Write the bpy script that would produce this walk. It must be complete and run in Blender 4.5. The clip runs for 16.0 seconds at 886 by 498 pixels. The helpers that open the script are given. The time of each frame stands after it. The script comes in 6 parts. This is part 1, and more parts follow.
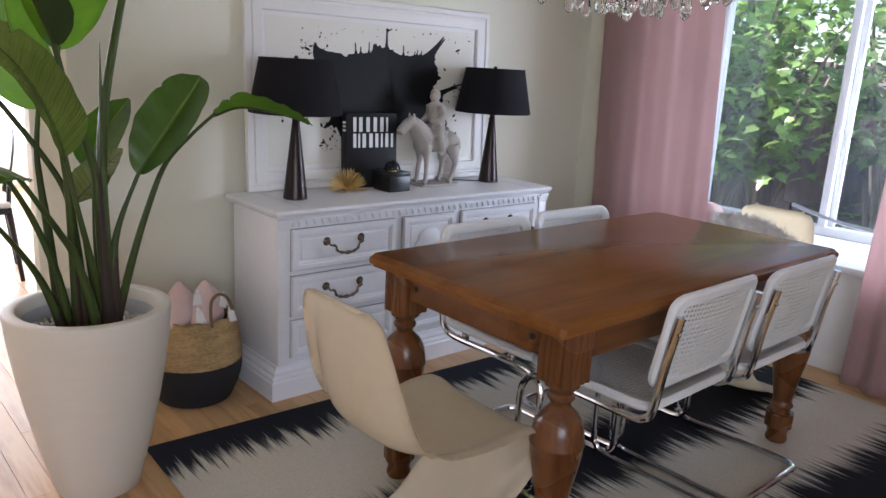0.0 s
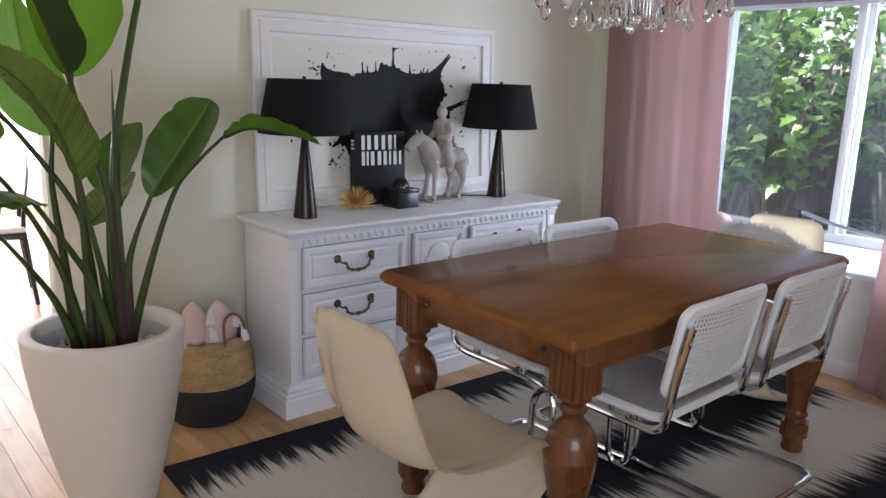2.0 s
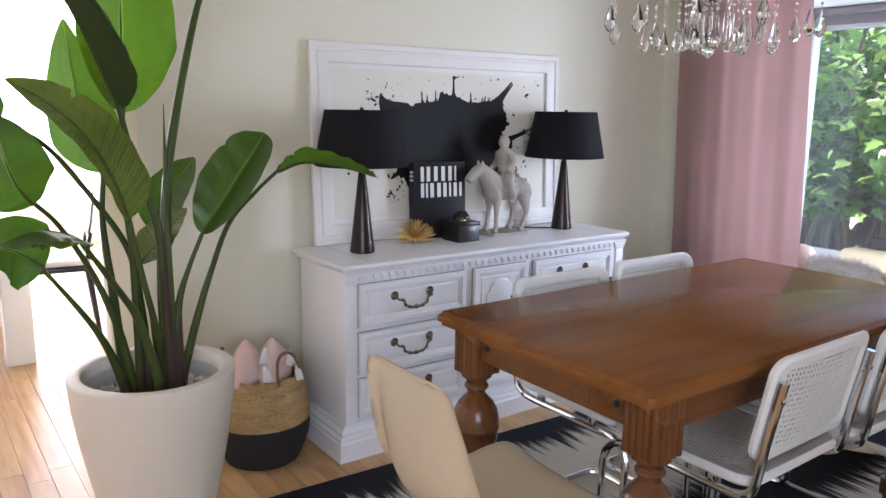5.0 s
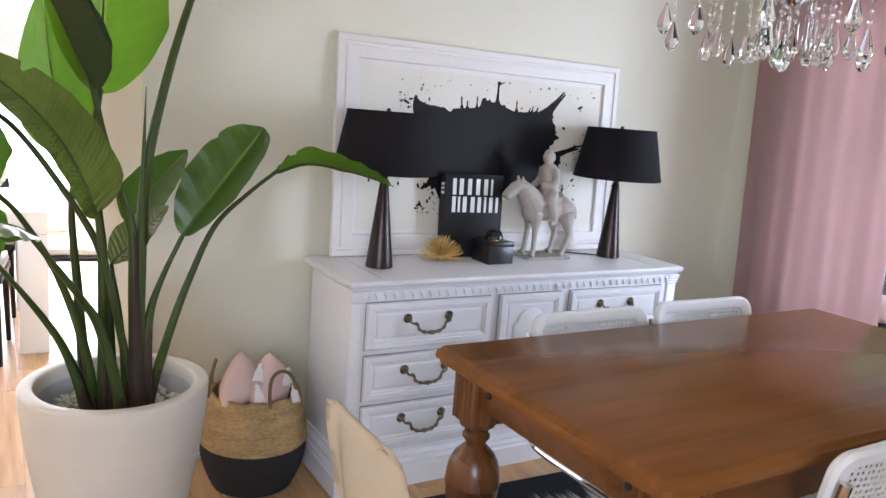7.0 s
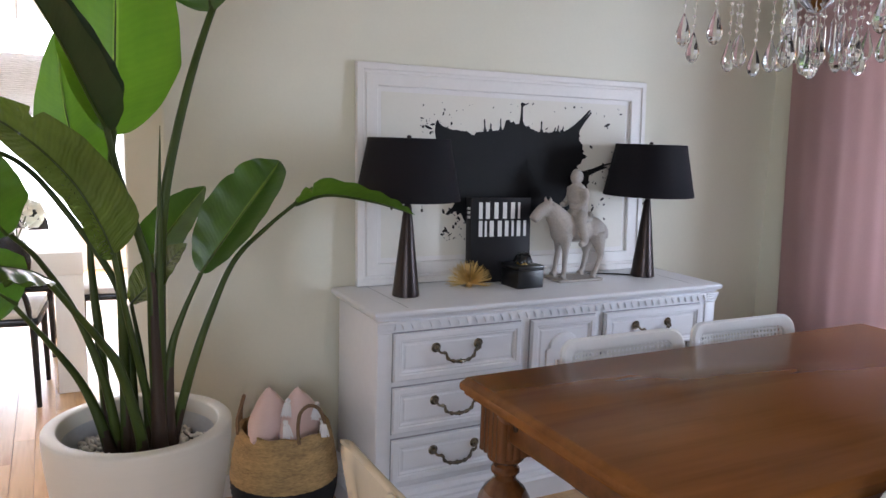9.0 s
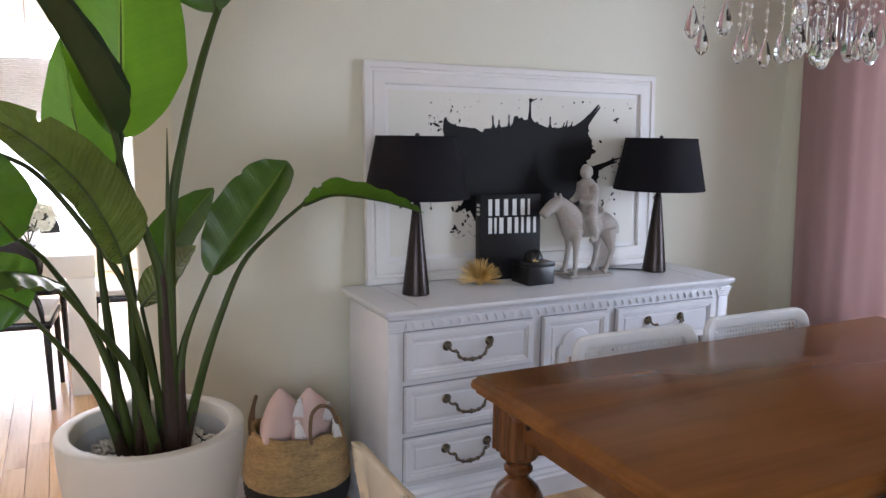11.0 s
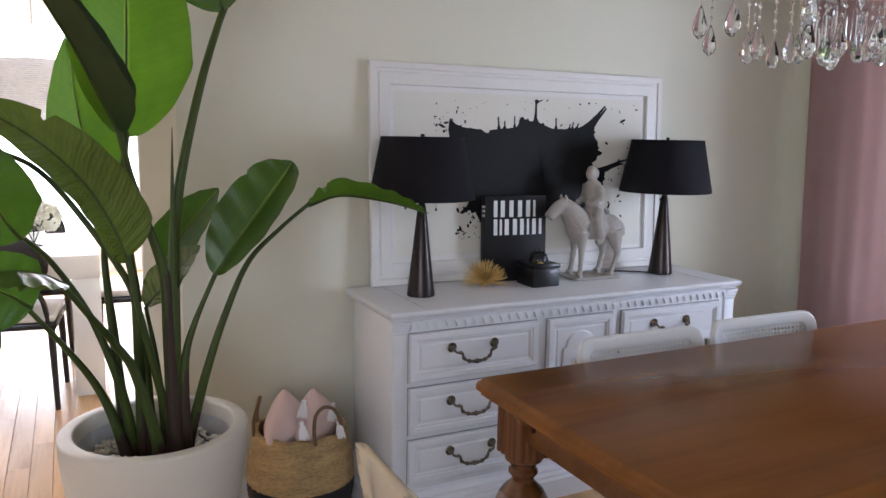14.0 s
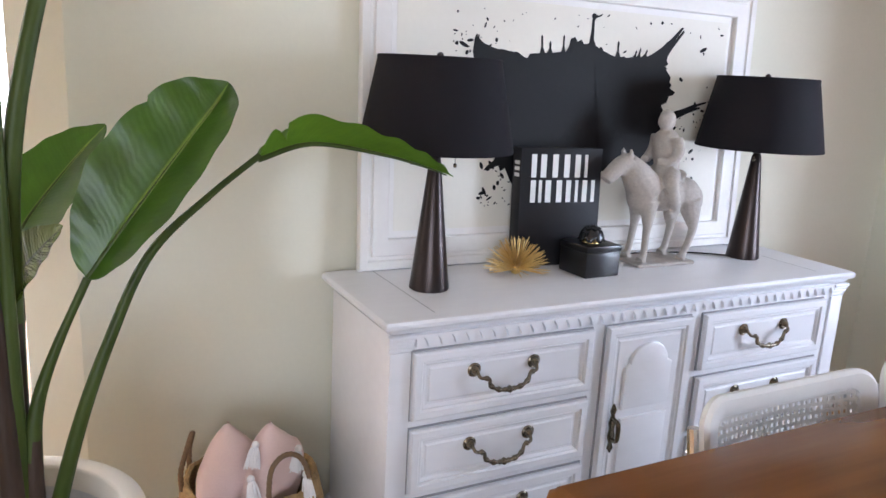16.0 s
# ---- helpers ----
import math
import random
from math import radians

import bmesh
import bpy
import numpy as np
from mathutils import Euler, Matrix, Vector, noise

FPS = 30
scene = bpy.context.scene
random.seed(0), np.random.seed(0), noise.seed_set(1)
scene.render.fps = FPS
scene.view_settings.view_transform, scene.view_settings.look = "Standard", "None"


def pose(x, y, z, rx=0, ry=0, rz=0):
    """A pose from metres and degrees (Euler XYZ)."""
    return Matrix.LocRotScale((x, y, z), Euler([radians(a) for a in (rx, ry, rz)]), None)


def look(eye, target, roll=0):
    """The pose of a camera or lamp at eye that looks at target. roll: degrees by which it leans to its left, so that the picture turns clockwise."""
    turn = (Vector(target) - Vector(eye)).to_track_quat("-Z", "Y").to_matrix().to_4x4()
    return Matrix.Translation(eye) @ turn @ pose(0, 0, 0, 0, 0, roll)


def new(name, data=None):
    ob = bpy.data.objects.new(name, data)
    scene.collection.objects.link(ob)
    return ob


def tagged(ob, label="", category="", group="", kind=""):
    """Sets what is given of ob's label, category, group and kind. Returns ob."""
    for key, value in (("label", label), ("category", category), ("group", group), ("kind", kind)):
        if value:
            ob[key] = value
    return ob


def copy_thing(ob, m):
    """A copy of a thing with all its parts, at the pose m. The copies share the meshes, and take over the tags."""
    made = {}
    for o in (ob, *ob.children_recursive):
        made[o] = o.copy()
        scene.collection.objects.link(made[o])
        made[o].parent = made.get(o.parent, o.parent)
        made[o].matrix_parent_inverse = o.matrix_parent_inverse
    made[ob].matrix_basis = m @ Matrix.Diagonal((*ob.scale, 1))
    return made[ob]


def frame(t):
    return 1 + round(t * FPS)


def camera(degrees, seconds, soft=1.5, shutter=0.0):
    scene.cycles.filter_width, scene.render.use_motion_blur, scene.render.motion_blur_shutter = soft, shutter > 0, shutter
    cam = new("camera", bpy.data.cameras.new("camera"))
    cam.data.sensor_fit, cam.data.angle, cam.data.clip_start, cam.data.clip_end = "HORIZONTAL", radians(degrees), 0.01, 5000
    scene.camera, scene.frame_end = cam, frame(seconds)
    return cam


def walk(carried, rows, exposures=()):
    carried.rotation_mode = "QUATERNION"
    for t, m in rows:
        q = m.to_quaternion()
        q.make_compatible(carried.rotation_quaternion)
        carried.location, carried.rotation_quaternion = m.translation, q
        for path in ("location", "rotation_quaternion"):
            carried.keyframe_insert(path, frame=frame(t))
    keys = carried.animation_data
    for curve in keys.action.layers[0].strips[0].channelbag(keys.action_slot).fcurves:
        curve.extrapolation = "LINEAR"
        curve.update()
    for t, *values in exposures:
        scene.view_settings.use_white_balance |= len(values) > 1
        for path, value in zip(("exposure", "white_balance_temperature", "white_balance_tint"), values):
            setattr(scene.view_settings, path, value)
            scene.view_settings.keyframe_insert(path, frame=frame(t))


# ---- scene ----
cam = camera(60.7, 16.0)
PATH = [
    (0, (-1.394, -3.031, 1.356), (-0.103, -1.578, 0.881), 3.2),
    (0.5, (-1.404, -3.034, 1.357), (-0.128, -1.564, 0.898), 3.5),
    (1, (-1.405, -3.036, 1.356), (-0.129, -1.563, 0.909), 3.2),
    (1.5, (-1.407, -3.046, 1.359), (-0.145, -1.553, 0.932), 2.7),
    (2, (-1.403, -3.045, 1.361), (-0.129, -1.567, 0.924), 1.8),
    (2.5, (-1.406, -3.042, 1.363), (-0.139, -1.553, 0.946), 2.4),
    (3, (-1.403, -3.043, 1.364), (-0.138, -1.544, 0.977), 2.9),
    (3.5, (-1.408, -3.043, 1.364), (-0.157, -1.53, 0.981), 2.4),
    (4, (-1.407, -3.043, 1.369), (-0.148, -1.537, 0.988), 2.9),
    (4.2, (-1.391, -3.031, 1.369), (-0.178, -1.488, 0.984), 1.8),
    (6.3, (-1.132, -2.788, 1.369), (-0.05, -1.144, 1.012), 2.5),
    (6.5, (-1.094, -2.78, 1.361), (-0.037, -1.121, 0.997), 3.4),
    (7, (-1.002, -2.767, 1.355), (0.005, -1.076, 1.002), 4.5),
    (7.5, (-0.953, -2.772, 1.365), (-0.017, -1.029, 1.068), 2.3),
    (8, (-0.932, -2.773, 1.369), (0.011, -1.034, 1.074), 1.3),
    (8.5, (-0.924, -2.758, 1.361), (0.014, -1.017, 1.065), 1.3),
    (9, (-0.929, -2.746, 1.362), (-0.015, -0.993, 1.063), 1.8),
    (9.5, (-0.938, -2.735, 1.361), (-0.039, -0.975, 1.053), 2.2),
    (12, (-0.912, -2.739, 1.367), (-0.026, -0.971, 1.068), 0.1),
    (12.5, (-0.914, -2.74, 1.364), (-0.038, -0.965, 1.076), 0.4),
    (13, (-0.921, -2.73, 1.367), (-0.052, -0.951, 1.088), 0.9),
    (13.5, (-0.919, -2.728, 1.366), (-0.038, -0.956, 1.079), 1.3),
    (14, (-0.918, -2.728, 1.36), (-0.04, -0.957, 1.057), 1.0),
    (14.5, (-0.905, -2.673, 1.336), (-0.078, -0.895, 0.942), 0.5),
    (15, (-0.856, -2.428, 1.322), (0.013, -0.675, 0.907), 1.0),
    (15.2, (-0.819, -2.341, 1.325), (0.028, -0.577, 0.913), -1.7),
    (15.5, (-0.759, -2.199, 1.321), (0.167, -0.495, 0.833), 0.5),
    (15.9, (-0.644, -1.973, 1.31), (0.272, -0.251, 0.87), 2.4),
    (16, (-0.626, -1.927, 1.31), (0.283, -0.204, 0.856), 3.1),
]
walk(cam, [(t, look(eye, target, roll)) for t, eye, target, roll in PATH],
     [(t, e, 6040, 18) for t, e in ((0, 1.36), (4.0, 1.40), (4.2, 1.44), (6.3, 1.97), (7.0, 1.90), (7.5, 1.60), (8.5, 1.37), (13.4, 1.36), (14.0, 1.27), (14.5, 1.21), (15.0, 1.48), (15.5, 1.91), (16.0, 2.05))])
# ---------------------------------------------------------------- world and light
world = bpy.data.worlds.new("sky")
scene.world = world
world.use_nodes = True
wn = world.node_tree.nodes
sky = wn.new("ShaderNodeTexSky")
sky.sky_type = "NISHITA"
sky.sun_disc = False
sky.sun_elevation = radians(58)
sky.sun_rotation = radians(-45)
world.node_tree.links.new(sky.outputs[0], wn["Background"].inputs[0])
wn["Background"].inputs[1].default_value = 0.15


def lamp(name, kind, m, energy, color, size=(1, 1), angle=0.5):
    data = bpy.data.lights.new(name, kind)
    data.energy, data.color = energy, color
    if kind == "AREA":
        data.shape, data.size, data.size_y = "RECTANGLE", size[0], size[1]
    if kind == "SUN":
        data.angle = radians(angle)
    ob = new(name, data)
    ob.matrix_world = m
    return ob


SUN_FROM = Vector((math.sin(radians(-45)) * math.cos(radians(58)), math.cos(radians(-45)) * math.cos(radians(58)), math.sin(radians(58))))
lamp("sun", "SUN", look(SUN_FROM * 20, (0, 0, 0)), 5.0, (1.0, 0.95, 0.87))
lamp("breakfast_daylight", "AREA", look((-1.4, 4.85, 1.35), (-1.4, 0.0, 0.9)), 72, (0.93, 0.96, 1.0), (3.2, 2.2))
# added fill lamp behind the camera, no source is seen there
lamp("rear_fill", "AREA", look((-2.6, -5.85, 1.5), (0.2, -1.0, 0.9)), 22, (0.92, 0.96, 1.0), (2.6, 1.8))
# added lamp hidden behind the right curtain, strengthens the bay's daylight
lamp("bay_fill", "AREA", look((3.0, -1.98, 1.2), (1.2, -0.1, 0.9)), 12, (0.75, 0.87, 1.0), (0.6, 1.15))

# ---------------------------------------------------------------- materials


def material(name, color, rough=0.5, metal=0.0, var=0.06, grain=60.0, patch=3.0, bump=0.0, bump_scale=200.0, stretch=(1, 1, 1), spec=0.5, coat=0.0, trans=0.0, sheen=0.0, vary=0.0, island=0.0):
    """A surface with colour variation at two scales, varying gloss and fine relief."""
    m = bpy.data.materials.new(name)
    m.use_nodes = True
    n, l = m.node_tree.nodes, m.node_tree.links
    b = n["Principled BSDF"]
    tc = n.new("ShaderNodeTexCoord")
    mp = n.new("ShaderNodeMapping")
    mp.inputs["Scale"].default_value = stretch
    l.new(tc.outputs["Object"], mp.inputs[0])
    fine, coarse = n.new("ShaderNodeTexNoise"), n.new("ShaderNodeTexNoise")
    fine.inputs["Scale"].default_value, coarse.inputs["Scale"].default_value = grain, patch
    fine.inputs["Detail"].default_value, coarse.inputs["Detail"].default_value = 4, 3
    add = n.new("ShaderNodeMath")
    add.operation = "ADD"
    for tex, k in ((fine, 0), (coarse, 1)):
        l.new(mp.outputs[0], tex.inputs["Vector"])
        l.new(tex.outputs["Fac"], add.inputs[k])
    rng = n.new("ShaderNodeMapRange")
    rng.inputs["From Min"].default_value, rng.inputs["From Max"].default_value = 0.6, 1.4
    rng.inputs["To Min"].default_value, rng.inputs["To Max"].default_value = 1 - var, 1 + var
    l.new(add.outputs[0], rng.inputs["Value"])
    last = rng.outputs[0]
    if vary or island:
        src = n.new("ShaderNodeObjectInfo").outputs["Random"] if vary else n.new("ShaderNodeNewGeometry").outputs["Random Per Island"]
        r2 = n.new("ShaderNodeMapRange")
        r2.inputs["To Min"].default_value, r2.inputs["To Max"].default_value = 1 - (vary or island), 1 + (vary or island)
        l.new(src, r2.inputs["Value"])
        mul = n.new("ShaderNodeMath")
        mul.operation = "MULTIPLY"
        l.new(last, mul.inputs[0])
        l.new(r2.outputs[0], mul.inputs[1])
        last = mul.outputs[0]
    vm = n.new("ShaderNodeVectorMath")
    vm.operation = "SCALE"
    vm.inputs[0].default_value = color
    l.new(last, vm.inputs["Scale"])
    l.new(vm.outputs[0], b.inputs["Base Color"])
    rr = n.new("ShaderNodeMapRange")
    rr.inputs["To Min"].default_value, rr.inputs["To Max"].default_value = max(0.02, rough - 0.06), min(1, rough + 0.06)
    l.new(coarse.outputs["Fac"], rr.inputs["Value"])
    l.new(rr.outputs[0], b.inputs["Roughness"])
    b.inputs["Metallic"].default_value = metal
    b.inputs["Specular IOR Level"].default_value = spec
    b.inputs["Coat Weight"].default_value = coat
    b.inputs["Coat Roughness"].default_value = 0.15
    b.inputs["Sheen Weight"].default_value = sheen
    if bump:
        bt = n.new("ShaderNodeTexNoise")
        bt.inputs["Scale"].default_value = bump_scale
        bt.inputs["Detail"].default_value = 3
        l.new(mp.outputs[0], bt.inputs["Vector"])
        bp = n.new("ShaderNodeBump")
        bp.inputs["Strength"].default_value = bump
        bp.inputs["Distance"].default_value = 0.004
        l.new(bt.outputs["Fac"], bp.inputs["Height"])
        l.new(bp.outputs[0], b.inputs["Normal"])
    if trans:
        tr = n.new("ShaderNodeBsdfTranslucent")
        l.new(vm.outputs[0], tr.inputs["Color"])
        mix = n.new("ShaderNodeMixShader")
        mix.inputs[0].default_value = trans
        l.new(b.outputs[0], mix.inputs[1])
        l.new(tr.outputs[0], mix.inputs[2])
        l.new(mix.outputs[0], n["Material Output"].inputs[0])
    return m


def glass(name, color=(1, 1, 1), rough=0.0, ior=1.5):
    m = bpy.data.materials.new(name)
    m.use_nodes = True
    b = m.node_tree.nodes["Principled BSDF"]
    b.inputs["Base Color"].default_value = (*color, 1)
    b.inputs["Roughness"].default_value = rough
    b.inputs["IOR"].default_value = ior
    b.inputs["Transmission Weight"].default_value = 1
    return m


def wood_material(name, light, dark, rough, along=1, scale=1.0, coat=0.0, vary=0.0, bump=0.05):
    """Grained wood, the grain running along one axis of the object."""
    m = bpy.data.materials.new(name)
    m.use_nodes = True
    n, l = m.node_tree.nodes, m.node_tree.links
    b = n["Principled BSDF"]
    tc, mp = n.new("ShaderNodeTexCoord"), n.new("ShaderNodeMapping")
    s = [22.0 * scale] * 3
    s[along] = 1.6 * scale
    mp.inputs["Scale"].default_value = s
    l.new(tc.outputs["Object"], mp.inputs[0])
    noise1, noise2, big = n.new("ShaderNodeTexNoise"), n.new("ShaderNodeTexNoise"), n.new("ShaderNodeTexNoise")
    noise1.inputs["Scale"].default_value, noise2.inputs["Scale"].default_value, big.inputs["Scale"].default_value = 1.0, 6.0, 2.5
    noise1.inputs["Detail"].default_value, noise2.inputs["Detail"].default_value = 5, 3
    noise1.inputs["Distortion"].default_value = 0.6
    info = n.new("ShaderNodeObjectInfo")
    shift = n.new("ShaderNodeVectorMath")
    shift.operation = "ADD"
    sc = n.new("ShaderNodeVectorMath")
    sc.operation = "SCALE"
    sc.inputs[0].default_value = (37, 91, 53)
    l.new(info.outputs["Random"], sc.inputs["Scale"])
    l.new(mp.outputs[0], shift.inputs[0])
    l.new(sc.outputs[0], shift.inputs[1])
    for t in (noise1, noise2):
        l.new(shift.outputs[0], t.inputs["Vector"])
    l.new(tc.outputs["Object"], big.inputs["Vector"])
    a = n.new("ShaderNodeMath")
    a.operation = "MULTIPLY_ADD"
    a.inputs[1].default_value = 0.35
    l.new(noise2.outputs["Fac"], a.inputs[0])
    l.new(noise1.outputs["Fac"], a.inputs[2])
    a2 = n.new("ShaderNodeMath")
    a2.operation = "MULTIPLY_ADD"
    a2.inputs[1].default_value = 0.5
    l.new(big.outputs["Fac"], a2.inputs[0])
    l.new(a.outputs[0], a2.inputs[2])
    ramp = n.new("ShaderNodeValToRGB")
    ramp.color_ramp.elements[0].position, ramp.color_ramp.elements[1].position = 0.65, 1.15
    ramp.color_ramp.elements[0].color, ramp.color_ramp.elements[1].color = (*dark, 1), (*light, 1)
    l.new(a2.outputs[0], ramp.inputs[0])
    r2 = n.new("ShaderNodeMapRange")
    r2.inputs["To Min"].default_value, r2.inputs["To Max"].default_value = 1 - vary, 1 + vary
    l.new(info.outputs["Random"], r2.inputs["Value"])
    vm = n.new("ShaderNodeVectorMath")
    vm.operation = "SCALE"
    l.new(ramp.outputs[0], vm.inputs[0])
    l.new(r2.outputs[0], vm.inputs["Scale"])
    l.new(vm.outputs[0], b.inputs["Base Color"])
    rr = n.new("ShaderNodeMapRange")
    rr.inputs["To Min"].default_value, rr.inputs["To Max"].default_value = max(0.03, rough - 0.08), rough + 0.08
    l.new(big.outputs["Fac"], rr.inputs["Value"])
    l.new(rr.outputs[0], b.inputs["Roughness"])
    b.inputs["Coat Weight"].default_value = coat
    b.inputs["Coat Roughness"].default_value = 0.1
    bp = n.new("ShaderNodeBump")
    bp.inputs["Strength"].default_value, bp.inputs["Distance"].default_value = bump, 0.003
    l.new(noise2.outputs["Fac"], bp.inputs["Height"])
    l.new(bp.outputs[0], b.inputs["Normal"])
    return m


WALL = material("wall_paint", (0.74, 0.72, 0.59), 0.62, var=0.02, grain=90, patch=1.2, bump=0.12, bump_scale=260)
WHITE_WALL = material("white_paint", (0.80, 0.80, 0.79), 0.6, var=0.02, grain=90, patch=1.2, bump=0.1, bump_scale=260)
CEIL = material("ceiling_paint", (0.80, 0.79, 0.76), 0.8, var=0.02, bump=0.1)
TRIM = material("trim_paint", (0.80, 0.80, 0.80), 0.35, var=0.02)
DRESSER = material("dresser_paint", (0.80, 0.80, 0.82), 0.32, var=0.03, grain=40, patch=5, bump=0.06, bump_scale=90, stretch=(0.25, 1, 1))
# grey paint that stands in for the shade in the sideboard's joints
JOINT_SHADE = material("joint_shade_grey", (0.32, 0.32, 0.33), 0.7)
ART_FRAME = material("art_frame_paint", (0.79, 0.765, 0.725), 0.42, var=0.03, bump=0.06, bump_scale=80)
PAPER = material("art_paper", (0.76, 0.73, 0.64), 0.55, var=0.02, bump=0.04)
INK = material("black_ink", (0.006, 0.006, 0.007), 0.6, var=0.2, spec=0.25)
MAPLE = wood_material("maple_floor", (0.60, 0.375, 0.175), (0.39, 0.20, 0.075), 0.36, along=1, scale=0.7, coat=0.0, vary=0.13, bump=0.03)
TABLE_TOP = wood_material("cherry_table_top", (0.250, 0.100, 0.026), (0.170, 0.063, 0.016), 0.22, along=0, scale=0.4, coat=0.0, bump=0.01)
TABLE_TOP.node_tree.nodes["Principled BSDF"].inputs["Specular IOR Level"].default_value = 0.16
TABLE_WOOD = wood_material("cherry_table_wood", (0.19, 0.070, 0.020), (0.10, 0.034, 0.009), 0.3, along=0, scale=0.8, coat=0.2, bump=0.03)
LEG_WOOD = wood_material("cherry_leg_wood", (0.17, 0.062, 0.018), (0.085, 0.028, 0.008), 0.28, along=2, scale=0.8, coat=0.25, bump=0.03)
CREAM_PLASTIC = material("cream_plastic", (0.90, 0.80, 0.62), 0.24, var=0.03, grain=30, patch=4, coat=0.4)
CHAIR_WHITE = material("white_chair_paint", (0.78, 0.79, 0.78), 0.38, var=0.03, grain=50)
CANE = material("white_cane", (0.74, 0.74, 0.71), 0.5, var=0.08, grain=200)
CHROME = material("chrome", (0.72, 0.72, 0.74), 0.1, metal=1, var=0.03)
BLACK_SHADE = material("black_shade_fabric", (0.011, 0.010, 0.013), 0.8, var=0.12, grain=300, bump=0.1, bump_scale=500, spec=0.2)
BRONZE = material("dark_bronze", (0.045, 0.034, 0.032), 0.3, metal=0.75, var=0.12, grain=20, stretch=(6, 6, 1))
BRASS = material("brass", (0.62, 0.43, 0.17), 0.3, metal=1, var=0.1)
GOLD = material("gold_wire", (0.70, 0.50, 0.20), 0.34, metal=0.85, var=0.1)
OLD_BRASS = material("antique_brass", (0.20, 0.165, 0.12), 0.26, metal=0.9, var=0.3, grain=120)
BLACK_GLOSS = material("black_lacquer", (0.012, 0.012, 0.014), 0.22, var=0.1)
BLACK_MARBLE = material("black_marble", (0.010, 0.010, 0.011), 0.3, var=0.5, grain=25, patch=9)
CLAY = material("pale_clay", (0.44, 0.40, 0.36), 0.85, var=0.16, grain=120, patch=14, bump=0.3, bump_scale=180)
POT = material("ribbed_white_pot", (0.66, 0.615, 0.53), 0.6, var=0.02, grain=14, patch=3, stretch=(1, 1, 26), bump=0.10, bump_scale=14)
POT_IN = material("grey_pot_inside", (0.50, 0.50, 0.50), 0.8, var=0.1)
PEBBLE = material("white_pebble", (0.66, 0.63, 0.56), 0.6, var=0.15, island=0.25)
SOIL = material("dark_soil", (0.03, 0.022, 0.016), 0.95, var=0.4)
SEAGRASS = material("seagrass_weave", (0.37, 0.24, 0.10), 0.75, var=0.5, grain=70, patch=12, stretch=(1, 1, 3), bump=0.5, bump_scale=90)
BLACK_WEAVE = material("black_weave", (0.014, 0.013, 0.014), 0.75, var=0.3, grain=70, stretch=(1, 1, 3), bump=0.5, bump_scale=90)
ROPE = material("brown_rope", (0.20, 0.12, 0.06), 0.8, var=0.3, grain=150, bump=0.4)
PINK_CLOTH = material("blush_linen", (0.72, 0.53, 0.48), 0.85, var=0.06, grain=300, patch=8, bump=0.2, bump_scale=400, sheen=0.2)
WHITE_YARN = material("white_yarn", (0.82, 0.80, 0.79), 0.9, var=0.08, grain=200)
CURTAIN = material("dusty_pink_satin", (0.66, 0.45, 0.43), 0.42, var=0.05, grain=200, patch=2, bump=0.06, bump_scale=300, sheen=0.5, trans=0.22)
SHADE_FABRIC = material("grey_pink_shade_fabric", (0.27, 0.245, 0.26), 0.8, var=0.04, grain=200)
PANE = glass("window_glass")
pane_haze = PANE.node_tree.nodes.new("ShaderNodeBsdfTranslucent")  # the pale haze over the view, painted in as a bluish mix
pane_haze.inputs[0].default_value = (0.82, 0.90, 1.0, 1)
haze_mix = PANE.node_tree.nodes.new("ShaderNodeMixShader")
haze_mix.inputs[0].default_value = 0.025
PANE.node_tree.links.new(PANE.node_tree.nodes["Principled BSDF"].outputs[0], haze_mix.inputs[1])
PANE.node_tree.links.new(pane_haze.outputs[0], haze_mix.inputs[2])
PANE.node_tree.links.new(haze_mix.outputs[0], PANE.node_tree.nodes["Material Output"].inputs[0])
CRYSTAL = glass("crystal_glass", (1.0, 1.0, 1.0), 0.0, 1.42)

# ---------------------------------------------------------------- mesh helpers


def box(bm, x0, y0, z0, x1, y1, z1, bevel=0.0, segs=2):
    """Adds a box, its edges rounded."""
    r = bmesh.ops.create_cube(bm, size=1, matrix=Matrix.Translation(((x0 + x1) / 2, (y0 + y1) / 2, (z0 + z1) / 2)) @ Matrix.Diagonal((abs(x1 - x0), abs(y1 - y0), abs(z1 - z0), 1)))
    if bevel:
        edges = list({e for v in r["verts"] for e in v.link_edges})
        bmesh.ops.bevel(bm, geom=edges, offset=bevel, segments=segs, affect="EDGES", profile=0.5)
    return bm


def one_box(*a, **k):
    return box(bmesh.new(), *a, **k)


def lathe(bm, profile, segs=32, m=None, cap=True):
    """Turns a profile of (radius, height) round the z axis."""
    m = m or Matrix()
    rings = []
    for r, z in profile:
        rings.append([bm.verts.new(m @ Vector((r * math.cos(2 * math.pi * k / segs), r * math.sin(2 * math.pi * k / segs), z))) for k in range(segs)])
    for a, b in zip(rings, rings[1:]):
        for k in range(segs):
            bm.faces.new((a[k], a[(k + 1) % segs], b[(k + 1) % segs], b[k]))
    if cap:
        bm.faces.new(list(reversed(rings[0])))
        bm.faces.new(rings[-1])
    return bm


